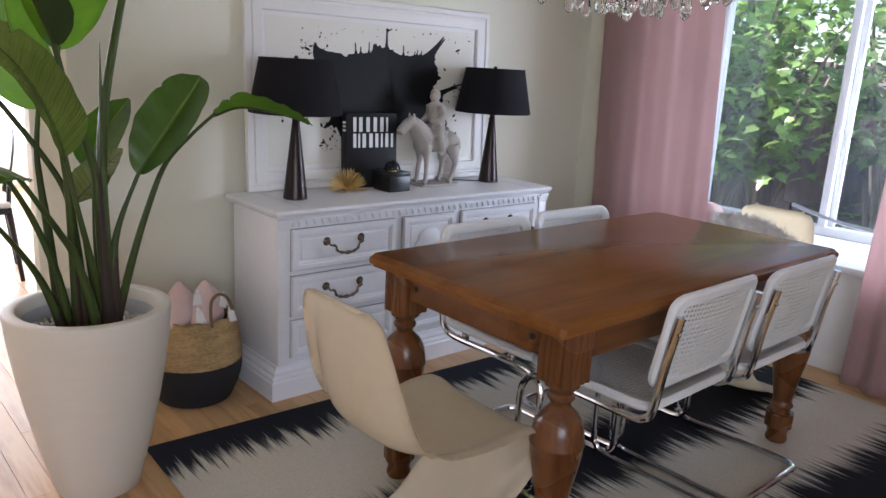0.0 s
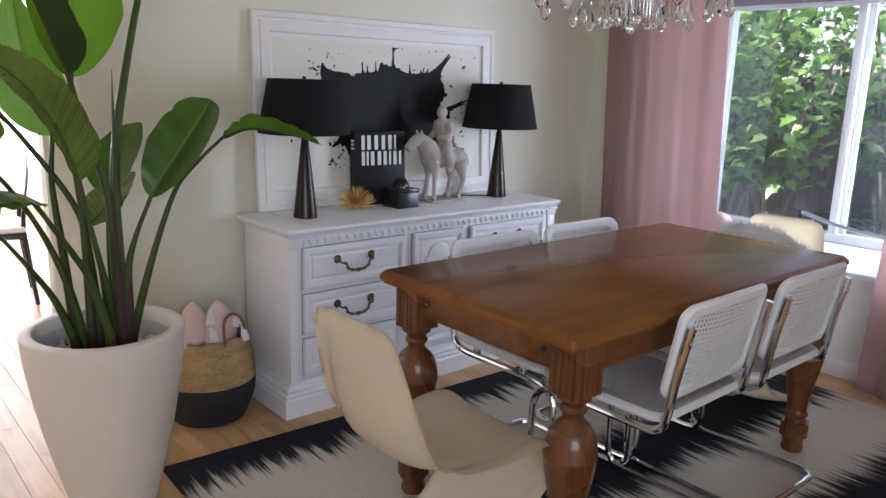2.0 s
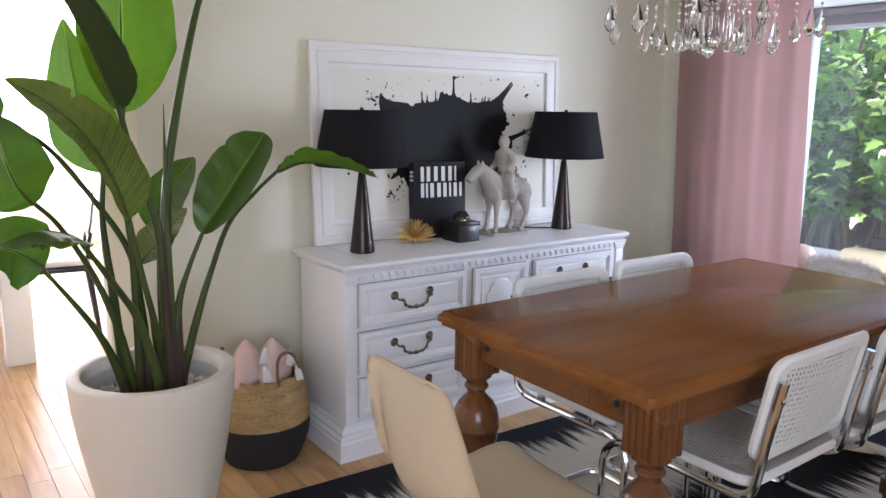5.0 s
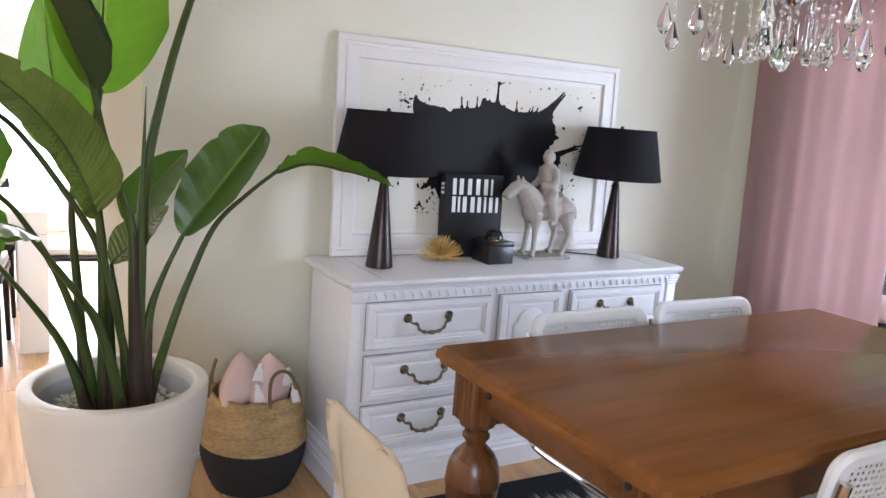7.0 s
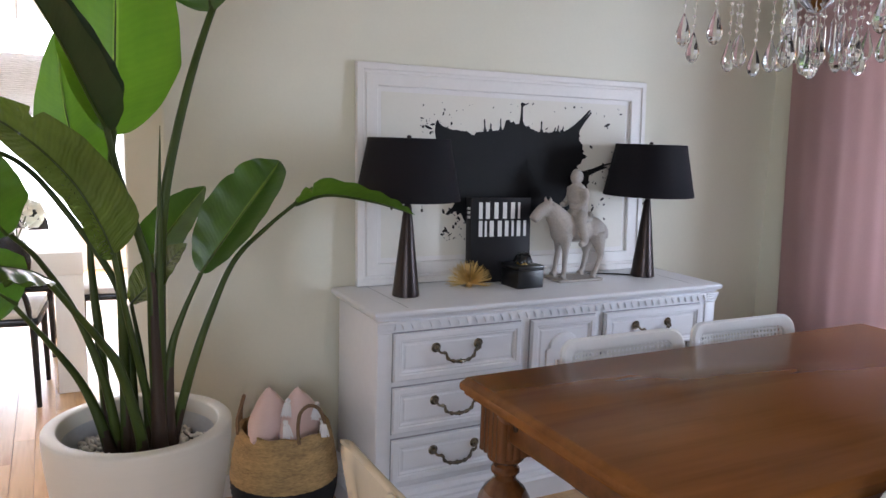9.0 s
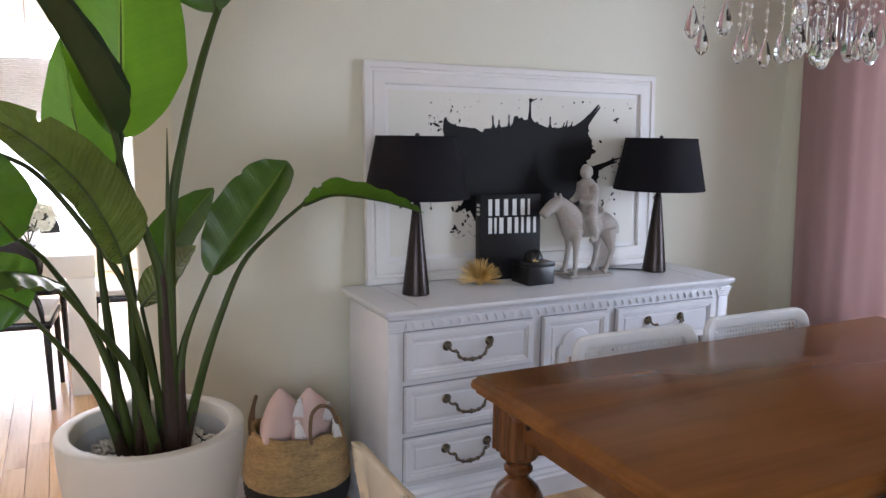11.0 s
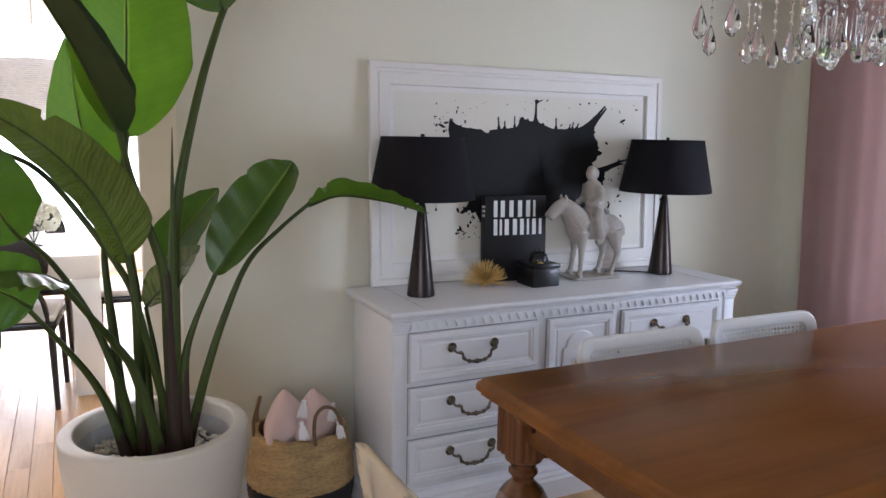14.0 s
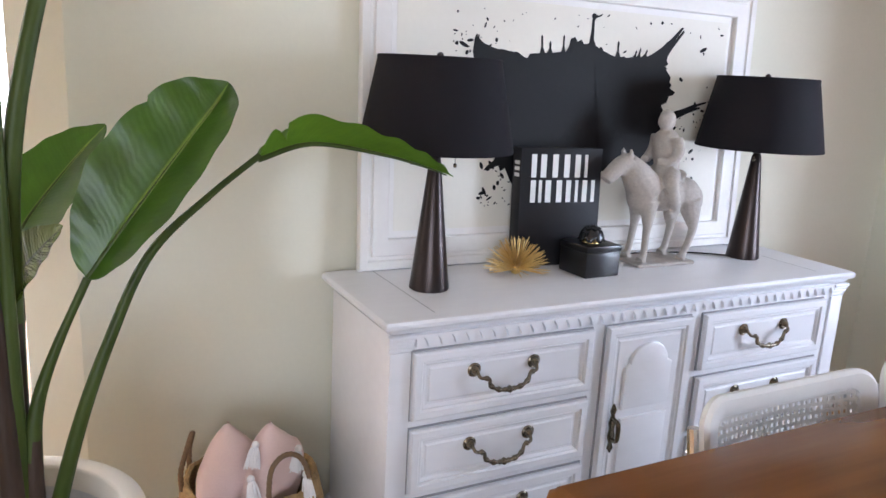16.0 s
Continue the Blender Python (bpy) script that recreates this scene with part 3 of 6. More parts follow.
def moulding(bm, path, prof):
    """Sweeps a profile of (outward, z) along a level path of (x, y, nx, ny) with mitred corners."""
    rows = [[bm.verts.new((x + nx * o, y + ny * o, z)) for o, z in prof] for x, y, nx, ny in path]
    for a, b in zip(rows, rows[1:]):
        for k in range(len(prof) - 1):
            bm.faces.new((a[k], a[k + 1], b[k + 1], b[k]))
    return bm


def drawer_front(x0, z0, x1, z1):
    """A panelled front with a raised moulding round a flat field."""
    bm = bmesh.new()
    steps = [(0.0, 0.0), (0.0, -0.012), (0.004, -0.016), (0.020, -0.016), (0.024, -0.011), (0.028, -0.012), (0.034, -0.006), (0.040, -0.006), (0.044, -0.009)]
    rings = []
    for i, d in steps:
        rings.append([bm.verts.new((x, d, z)) for x, z in ((x0 + i, z0 + i), (x1 - i, z0 + i), (x1 - i, z1 - i), (x0 + i, z1 - i))])
    for a, b in zip(rings, rings[1:]):
        for k in range(4):
            bm.faces.new((a[k], a[(k + 1) % 4], b[(k + 1) % 4], b[k]))
    bm.faces.new(rings[-1])
    return bm


def pull(parent, cx, z, m_y):
    """A swan-neck bail handle: two rosettes and a turned, drooping bail."""
    q = smooth_path([(cx - 0.083, m_y - 0.014, z), (cx - 0.078, m_y - 0.026, z - 0.012), (cx - 0.058, m_y - 0.030, z - 0.016), (cx - 0.052, m_y - 0.030, z - 0.034), (cx - 0.030, m_y - 0.032, z - 0.046), (cx, m_y - 0.032, z - 0.049),
                     (cx + 0.030, m_y - 0.032, z - 0.046), (cx + 0.052, m_y - 0.030, z - 0.034), (cx + 0.058, m_y - 0.030, z - 0.016), (cx + 0.078, m_y - 0.026, z - 0.012), (cx + 0.083, m_y - 0.014, z)], 8)

    def swell(v):
        u = abs(v.x - cx)
        return 0.0042 + sum(h * math.exp(-((u - at) / wd) ** 2) for at, wd, h in ((0.0, 0.006, 0.0055), (0.013, 0.003, 0.003), (0.030, 0.006, 0.0035), (0.050, 0.004, 0.003), (0.064, 0.004, 0.003)))
    h = part("handle", tube(bmesh.new(), q, [swell(v) for v in q], 10), OLD_BRASS, parent, "antique brass swan-neck handle", smooth=70)
    for s in (-1, 1):
        part("rosette", lathe(bmesh.new(), [(0.017, 0), (0.018, 0.003), (0.014, 0.006), (0.012, 0.005), (0.010, 0.009), (0.009, 0.013), (0.005, 0.017)], 16, pose(cx + s * 0.084, m_y, z, 90, 0, 0)), OLD_BRASS, h)
    return h


def sideboard():
    d = thing("sideboard", Matrix(), "white painted sideboard with panelled drawers, fretwork frieze and antique brass handles", "sideboard")
    # body: shell behind the fronts, with pilasters at the corners
    bm = bmesh.new()
    box(bm, 0.017, DF + 0.004, 0.10, 1.568, -0.10, 0.738, 0.003)
    part("body", bm, DRESSER, d)
    # top with an ogee edge
    prof = [(0.0, 0.738), (0.006, 0.739), (0.010, 0.744), (0.012, 0.749), (0.020, 0.752), (0.025, 0.758), (0.026, 0.766), (0.022, 0.772), (0.014, DTOP)]
    bm = bmesh.new()
    x0, x1, yf, yb = DX0 + 0.026, DX1 - 0.026, -0.474, -0.055
    moulding(bm, [(x0, yb, -1, 0), (x0, yf, -1, -1), (x1, yf, 1, -1), (x1, yb, 1, 0)], prof)
    xs0, xs1, ys = x0 - 0.014, x1 + 0.014, yf - 0.014
    bm.faces.new([bm.verts.new(v) for v in ((xs0, ys, DTOP), (xs1, ys, DTOP), (xs1, yb, DTOP), (xs0, yb, DTOP))])
    bm.faces.new([bm.verts.new(v) for v in ((x0, yf, 0.738), (x1, yf, 0.738), (x1, yb, 0.738), (x0, yb, 0.738))])
    bm.faces.new([bm.verts.new((x0 - o, yb, z)) for o, z in prof] + [bm.verts.new((x1 + o, yb, z)) for o, z in reversed(prof)])
    bmesh.ops.remove_doubles(bm, verts=bm.verts, dist=0.0002)
    part("top", bm, DRESSER, d, "white painted top with a moulded edge")
    for x in (0.135, 1.45):
        part("top_joint", one_box(x - 0.0008, -0.46, DTOP - 0.003, x + 0.0008, -0.06, DTOP + 0.0004), JOINT_SHADE, d)
    # plinth with a moulded cap
    bm = bmesh.new()
    pr = [(-0.02, 0.0), (0.0, 0.0), (0.0, 0.074), (-0.006, 0.082), (-0.006, 0.091), (-0.018, 0.099), (-0.018, 0.110), (-0.034, 0.121), (-0.036, 0.133), (-0.044, 0.137)]
    moulding(bm, [(-0.024, -0.09, -1, 0), (-0.024, -0.512, -1, -1), (1.609, -0.512, 1, -1), (1.609, -0.09, 1, 0)], pr)
    part("plinth", bm, DRESSER, d, "stepped plinth moulding")
    # corbels over the pilasters
    for x in (0.016, 1.512):
        bm = bmesh.new()
        for z0, z1, o in ((0.727, 0.737, 0.016), (0.717, 0.7265, 0.012), (0.706, 0.7165, 0.008), (0.695, 0.7055, 0.004)):
            box(bm, x - 0.3 * o, DF - o, z0, x + 0.057 + 0.3 * o, DF + 0.006, z1, 0.003)
        part("corbel", bm, DRESSER, d)
        part("pilaster", one_box(x + 0.002, DF - 0.003, 0.132, x + 0.055, DF + 0.006, 0.694, 0.002), DRESSER, d)
    # frieze with a running row of small pointed arches
    part("frieze_band", one_box(0.078, DF - 0.001, 0.7, 1.508, DF + 0.006, 0.737), DRESSER, d)
    n, w = 40, 1.428 / 40
    a = w * 0.5
    outline = [(-a, 0.031), (-a, 0.002), (-a * 0.72, 0.002), (-a * 0.62, 0.010), (-a * 0.32, 0.020), (-a * 0.05, 0.026), (a * 0.05, 0.026), (a * 0.32, 0.020), (a * 0.62, 0.010), (a * 0.72, 0.002), (a, 0.002), (a, 0.031)]
    arch = part("fret_arch", plate(bmesh.new(), outline, 0.0105), DRESSER, d)
    arch.matrix_basis = Matrix.Translation((0.079 + a, DF - 0.001, 0.704))
    for k in range(1, n):
        again(arch, "fret_arch", d, Matrix.Translation((0.079 + (k + 0.5) * w, DF - 0.001, 0.704)))
    # drawers and the middle door
    rows = ((0.527, 0.692), (0.340, 0.501), (0.162, 0.315))
    for x0, x1 in ((0.075, 0.583), (0.972, 1.478)):
        for z0, z1 in rows:
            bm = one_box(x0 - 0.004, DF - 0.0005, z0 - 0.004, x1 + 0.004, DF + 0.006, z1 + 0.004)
            part("drawer_gap_shade", bm, JOINT_SHADE, d)
            dr = part("drawer", drawer_front(x0, z0, x1, z1), DRESSER, d)
            dr.location = (0, DF, 0)
            h = pull(dr, (x0 + x1) / 2 - 0.012, z0 + (z1 - z0) * 0.64, -0.009)
    door = part("door", drawer_front(0.630, 0.162, 0.925, 0.692), DRESSER, d, "panelled cupboard door with an arched field")
    door.location = (0, DF, 0)
    part("door_gap_shade", one_box(0.626, DF - 0.0005, 0.158, 0.929, DF + 0.006, 0.696), JOINT_SHADE, d)
    cx, a = 0.778, 0.082
    arch = [(cx - a, 0.452), (cx + a, 0.452), (cx + a, 0.575)] + [(cx + a * 0.80 * math.cos(radians(t)), 0.583 + 0.055 * math.sin(radians(t))) for t in range(0, 181, 15)] + [(cx - a, 0.575)]
    bm = plate(bmesh.new(), arch, 0.014, Matrix.Translation((0, -0.004, 0)), bevel=0.008)
    part("arched_panel", bm, DRESSER, door)
    bm = plate(bmesh.new(), [(cx - a, 0.215), (cx + a, 0.215), (cx + a, 0.428), (cx - a, 0.428)], 0.014, Matrix.Translation((0, -0.004, 0)), bevel=0.008)
    part("lower_panel", bm, DRESSER, door)
    bm = bmesh.new()
    hx = 0.668
    plate(bm, [(hx + s * w, z) for s, lst in ((1, ((0.001, 0.335), (0.010, 0.350), (0.005, 0.365), (0.012, 0.385), (0.008, 0.405), (0.012, 0.425), (0.005, 0.445), (0.010, 0.460), (0.001, 0.478))), (-1, ((0.001, 0.478), (0.010, 0.460), (0.005, 0.445), (0.012, 0.425), (0.008, 0.405), (0.012, 0.385), (0.005, 0.365), (0.010, 0.350), (0.001, 0.335)))) for w, z in lst][:-1], 0.004, Matrix.Translation((0, -0.016, 0)), bevel=0.001)
    tube(bm, smooth_path([(hx, -0.02, 0.435), (hx, -0.040, 0.43), (hx, -0.044, 0.405), (hx, -0.040, 0.38), (hx, -0.02, 0.375)], 5), 0.006, 8)
    part("door_pull", bm, OLD_BRASS, door, "antique brass escutcheon pull")
    return d


sideboard()

# ---------------------------------------------------------------- framed painting leaning on the wall
AX0, AX1, AZ0, AZ1 = 0.092, 1.490, 0.777, 1.622


def painting():
    lean = math.degrees(math.atan2(0.036, AZ1 - AZ0))
    p = thing("framed_painting", pose(AX0, -0.092, AZ0, -lean, 0, 0), "black ink splatter painting in a wide white frame", "painting")
    W, Hh = AX1 - AX0, AZ1 - AZ0
    bm = bmesh.new()
    prof = [(0.0, 0.022), (0.0, 0.004), (0.003, 0.0), (0.024, 0.0), (0.028, 0.006), (0.036, 0.008), (0.040, 0.002), (0.082, 0.002), (0.085, 0.005), (0.0855, 0.016), (0.105, 0.0185)]
    rings = [[bm.verts.new((x, d, z)) for x, z in ((i, i), (W - i, i), (W - i, Hh - i), (i, Hh - i))] for i, d in prof]
    for a, b in zip(rings, rings[1:]):
        for k in range(4):
            bm.faces.new((a[k], a[(k + 1) % 4], b[(k + 1) % 4], b[k]))
    bm.faces.new(list(reversed(rings[0])))
    part("frame", bm, ART_FRAME, p, "stepped white painted frame")
    part("paper", one_box(0.104, 0.0175, 0.104, W - 0.104, 0.0205, Hh - 0.104), PAPER, p)
    # the splash: a broad blot with a torn upper edge, horns, drips and spatter
    rng = random.Random(11)
    ox, oz = AX0, AZ0

    def drip(x, z, top, w, slant=0.0):
        """A thin run of ink standing up from the edge, with a bead at its end."""
        return [(x - w * 1.6, z), (x - w * 0.5 + slant * 0.5, z + (top - z) * 0.35), (x - w * 0.55 + slant, top - w), (x + slant, top), (x + w * 0.55 + slant, top - w), (x + w * 0.5 + slant * 0.5, z + (top - z) * 0.35), (x + w * 1.6, z)]

    def rough(a, b, n, amp, seed):
        """A ragged line from a to b."""
        return [(a[0] + (b[0] - a[0]) * k / n + amp * noise.noise((k * 0.83, seed, 1)), a[1] + (b[1] - a[1]) * k / n + amp * noise.noise((k * 0.71, seed, 9))) for k in range(n)]
    out = [(0.430, 1.345), (0.424, 1.372), (0.428, 1.408), (0.435, 1.420), (0.443, 1.408), (0.458, 1.396), (0.483, 1.388)]
    out += rough((0.49, 1.386), (0.585, 1.376), 6, 0.003, 1) + [(0.592, 1.366), (0.603, 1.364), (0.612, 1.377)]
    out += drip(0.654, 1.380, 1.432, 0.006, -0.004) + drip(0.680, 1.384, 1.416, 0.006) + drip(0.727, 1.388, 1.437, 0.005)
    out += [(0.745, 1.402), (0.752, 1.428), (0.767, 1.433), (0.776, 1.420), (0.790, 1.427), (0.800, 1.415)]
    out += [(0.818, 1.418), (0.824, 1.45), (0.826, 1.49), (0.822, 1.499), (0.830, 1.506), (0.846, 1.500), (0.862, 1.506), (0.860, 1.500), (0.840, 1.492), (0.834, 1.485), (0.835, 1.43), (0.845, 1.412)]
    out += rough((0.855, 1.408), (0.912, 1.386), 5, 0.006, 2) + drip(0.930, 1.386, 1.433, 0.006) + rough((0.945, 1.386), (0.985, 1.386), 4, 0.004, 3)
    out += drip(0.996, 1.388, 1.409, 0.005, 0.006) + drip(1.012, 1.390, 1.418, 0.005, 0.006) + drip(1.036, 1.392, 1.414, 0.006, 0.008)
    out += [(1.068, 1.402), (1.10, 1.421), (1.14, 1.452), (1.182, 1.490), (1.188, 1.487), (1.152, 1.444), (1.188, 1.481), (1.194, 1.476), (1.150, 1.425), (1.130, 1.397)]
    out += rough((1.130, 1.39), (1.130, 1.345), 6, 0.010, 4) + [(1.150, 1.335), (1.148, 1.318), (1.158, 1.310), (1.150, 1.300), (1.175, 1.288), (1.166, 1.278), (1.150, 1.275), (1.142, 1.255), (1.120, 1.245)]
    out += [(1.135, 1.222), (1.165, 1.224), (1.22, 1.238), (1.262, 1.252), (1.315, 1.262), (1.317, 1.257), (1.268, 1.243), (1.29, 1.244), (1.291, 1.239), (1.235, 1.222), (1.19, 1.203)]
    out += rough((1.19, 1.195), (1.175, 1.06), 12, 0.016, 5) + rough((1.16, 1.05), (0.62, 1.01), 40, 0.026, 6)
    out += [(0.585, 1.02), (0.570, 1.004), (0.556, 1.03), (0.545, 1.05), (0.530, 1.042), (0.522, 1.058), (0.500, 1.050), (0.488, 1.042), (0.474, 1.046), (0.488, 1.060), (0.505, 1.072), (0.520, 1.100)]
    out += rough((0.525, 1.11), (0.470, 1.30), 16, 0.014, 7) + [(0.452, 1.32)]
    bm = bmesh.new()
    plate(bm, [(x - ox, z - oz) for x, z in out], 0.0012, Matrix.Translation((0, 0.0173, 0)))
    bmesh.ops.triangulate(bm, faces=bm.faces)
    part("ink_splash", bm, INK, p, "black ink splash with horns and drips", smooth=1)
    bm = bmesh.new()
    for k in range(150):
        if k < 40:
            x, z = rng.uniform(0.46, 0.60), rng.uniform(0.94, 1.06)
        elif k < 75:
            x, z = rng.uniform(1.16, 1.33), rng.gauss(1.17, 0.07)
        elif k < 110:
            x, z = rng.uniform(0.35, 1.36), rng.uniform(1.40, 1.52)
        else:
            x, z = rng.uniform(0.36, 0.50), rng.gauss(1.40, 0.02)
        if not (AX0 + 0.115 < x < AX1 - 0.115 and AZ0 + 0.115 < z < AZ1 - 0.115):
            continue
        r = 0.0012 + 0.0045 * rng.random() ** 3
        s, a = 1 + 2.5 * rng.random() ** 2, rng.uniform(0, 3.1)
        pts = []
        for q in range(9):
            u, v = r * s * math.cos(q * 0.698), r * math.sin(q * 0.698)
            pts.append((x - ox + u * math.cos(a) - v * math.sin(a), z - oz + u * math.sin(a) + v * math.cos(a)))
        plate(bm, pts, 0.001, Matrix.Translation((0, 0.0173, 0)))
    sp = part("ink_spatter", bm, INK, p)
    sp["kind"] = "stuff"
    return p


painting()

# ---------------------------------------------------------------- lamps
def table_lamp(m, label):
    la = thing("table_lamp", m, label, "lamp", "pair of black table lamps")
    part("base", lathe(bmesh.new(), [(0.047, 0), (0.049, 0.002), (0.049, 0.008), (0.046, 0.03), (0.014, 0.325), (0.011, 0.332), (0.010, 0.336)], 40), BRONZE, la, "dark bronze cone base")
    part("neck", lathe(bmesh.new(), [(0.010, 0.334), (0.016, 0.338), (0.017, 0.346), (0.010, 0.350), (0.010, 0.362), (0.019, 0.364), (0.019, 0.372), (0.008, 0.376), (0.006, 0.40)], 20), BRONZE, la)
    r0, r1, z0, z1 = 0.184, 0.143, 0.350, 0.566
    part("shade", lathe(bmesh.new(), [(r0, z0), (r0 + 0.0012, z0 + 0.003), (r0 - 0.0005, z0 + 0.008), (r1 + 0.0015, z1 - 0.008), (r1 + 0.0022, z1 - 0.003), (r1, z1), (r1 - 0.004, z1), (r0 - 0.004, z0), (r0, z0)], 56, cap=False), BLACK_SHADE, la, "black fabric empire shade")
    bm = bmesh.new()
    tube(bm, smooth_path([(0.0, 0, 0.375), (0.055, 0, 0.41), (0.06, 0, 0.48), (0.03, 0, 0.55), (0.0, 0, 0.562)], 5), 0.002, 6)
    tube(bm, smooth_path([(0.0, 0, 0.375), (-0.055, 0, 0.41), (-0.06, 0, 0.48), (-0.03, 0, 0.55), (0.0, 0, 0.562)], 5), 0.002, 6)
    for k in range(3):
        a = 2.09 * k
        tube(bm, [(0, 0, 0.561), (r1 * math.cos(a) * 0.98, r1 * math.sin(a) * 0.98, 0.561)], 0.0018, 6)
    part("harp", bm, BRONZE, la)
    part("bulb", lathe(bmesh.new(), [(0.012, 0.40), (0.014, 0.42), (0.028, 0.45), (0.030, 0.47), (0.022, 0.49), (0.004, 0.50)], 16), material("bulb_glass", (0.7, 0.7, 0.68), 0.3), la)
    part("finial", lathe(bmesh.new(), [(0.007, 0.559), (0.007, 0.563), (0.004, 0.565), (0.008, 0.568), (0.008, 0.573), (0.003, 0.577)], 14), BRONZE, la)
    for a, r, l in ((0.3, 0.068, 0.03), (3.4, 0.072, 0.022)):
        x, y = r * math.cos(a), r * math.sin(a)
        bm = bmesh.new()
        for k in range(int(16 * l / 0.03) + 16):
            bmesh.ops.create_icosphere(bm, subdivisions=1, radius=0.0012, matrix=Matrix.Translation((x, y, 0.40 - 0.0028 * k)))
        bmesh.ops.create_icosphere(bm, subdivisions=2, radius=0.0045, matrix=Matrix.Translation((x, y, 0.40 - 0.0028 * (int(16 * l / 0.03) + 16) - 0.004)) @ Matrix.Diagonal((1, 1, 1.4, 1)))
        part("pull_chain", bm, OLD_BRASS, la)
    return la


lamp_a = table_lamp(pose(0.210, -0.276, DTOP) @ Matrix.Diagonal((1.03, 1.03, 1.008, 1)), "table lamp with black empire shade and dark bronze cone base")
copy_thing(lamp_a, pose(1.366, -0.246, DTOP, 0, 0, 20) @ Matrix.Diagonal((1.01, 1.01, 1.003, 1)))
cord = thing("lamp_cord", Matrix(), "black lamp cord lying across the sideboard top", "cord")
part("cord", tube(bmesh.new(), smooth_path([(1.319, -0.225, DTOP + 0.003), (1.27, -0.185, DTOP + 0.003), (1.20, -0.15, DTOP + 0.003), (1.10, -0.13, DTOP + 0.003), (1.0, -0.115, DTOP + 0.003)], 6), 0.0028, 6), BLACK_GLOSS, cord)

# ---------------------------------------------------------------- things on the sideboard
bk = thing("book", pose(0.555, -0.152, DTOP, -3, 0, -6), "large black coffee table book standing upright with blocky white title marks", "book")
BOOK_BLACK = material("black_book_cloth", (0.014, 0.013, 0.015), 0.5, var=0.1, grain=200, spec=0.25)
BOOK_WHITE = material("white_print", (0.78, 0.78, 0.76), 0.5, var=0.02)
BW, BH, BD = 0.262, 0.342, 0.054
part("cover", one_box(0, 0, 0, BW, 0.004, BH, 0.0012), BOOK_BLACK, bk)
part("back_cover", one_box(0, BD - 0.004, 0, BW, BD, BH, 0.0012), BOOK_BLACK, bk)
part("spine", one_box(-0.003, 0.0005, 0, 0.001, BD - 0.0005, BH, 0.001), BOOK_BLACK, bk)
part("pages", one_box(0.002, 0.0042, 0.004, BW - 0.005, BD - 0.0042, BH - 0.004), PAPER, bk)
# title: plain white bars in two rows, and a short row on the spine
for z0, z1, row in ((0.258, 0.324, ((0.030, 0.046), (0.060, 0.078), (0.098, 0.116), (0.136, 0.154), (0.172, 0.190), (0.204, 0.214))), (0.186, 0.250, ((0.030, 0.046), (0.056, 0.066), (0.078, 0.096), (0.114, 0.132), (0.146, 0.162), (0.176, 0.186), (0.200, 0.216), (0.230, 0.242)))):
    for x0, x1 in row:
        part("title_bar", one_box(x0, -0.0009, z0, x1, 0.0004, z1, 0.0002, segs=1), BOOK_WHITE, bk)
for z in (0.305, 0.288, 0.270):
    part("spine_block", one_box(-0.0036, 0.010, z - 0.011, -0.0028, 0.040, z, 0.0002, segs=1), BOOK_WHITE, bk)

bx = thing("black_box", pose(0.726, -0.262, DTOP, 0, 0, 2) @ Matrix.Diagonal((1.17, 1.13, 1.14, 1)), "black marble box with a black flower stopper on a gold collar", "box")
part("body", one_box(-0.052, -0.052, 0, 0.052, 0.052, 0.062, 0.002), BLACK_MARBLE, bx)
part("lid_edge", one_box(-0.0535, -0.0535, 0.0625, 0.0535, 0.0535, 0.078, 0.002), BLACK_MARBLE, bx)
part("collar", lathe(bmesh.new(), [(0.022, 0.078), (0.022, 0.088), (0.018, 0.090)], 24), BRASS, bx, "gold collar")
bm = bmesh.new()
rg = random.Random(4)
for ring, (n, r, z, tilt, s) in enumerate(((8, 0.021, 0.094, 70, 0.016), (7, 0.015, 0.101, 45, 0.015), (5, 0.008, 0.108, 20, 0.013))):
    for k in range(n):
        a = 2 * math.pi * k / n + ring
        m = Matrix.Translation((r * 1.3 * math.cos(a), r * 1.3 * math.sin(a), z + (z - 0.09) * 0.5)) @ Matrix.Rotation(a, 4, "Z") @ Matrix.Rotation(radians(tilt), 4, "Y")
        bmesh.ops.create_icosphere(bm, subdivisions=2, radius=s * 1.08, matrix=m @ Matrix.Diagonal((0.95, 0.72, 0.16, 1)))
part("flower_stopper", bm, BLACK_GLOSS, bx, "glossy black flower stopper")

ur = thing("wire_urchin", pose(0.508, -0.218, DTOP) @ Matrix.Scale(1.28, 4), "gold wire sea urchin ornament", "ornament")
bm = bmesh.new()
rg = random.Random(7)
for k in range(240):
    z = rg.uniform(-0.1, 1.0)
    a = rg.uniform(0, 2 * math.pi)
    s = math.sqrt(max(0, 1 - z * z))
    d = Vector((s * math.cos(a), s * math.sin(a), z))
    l = rg.uniform(0.058, 0.075)
    tube(bm, [Vector((0, 0, 0.012)) + d * 0.004, Vector((0, 0, 0.012)) + d * l], [0.0014, 0.0007], 4)
o = part("wire_burst", bm, GOLD, ur)
o["kind"] = "stuff"
part("core", lathe(bmesh.new(), [(0.004, 0), (0.010, 0.003), (0.012, 0.012), (0.008, 0.020), (0.002, 0.022)], 12), GOLD, ur)


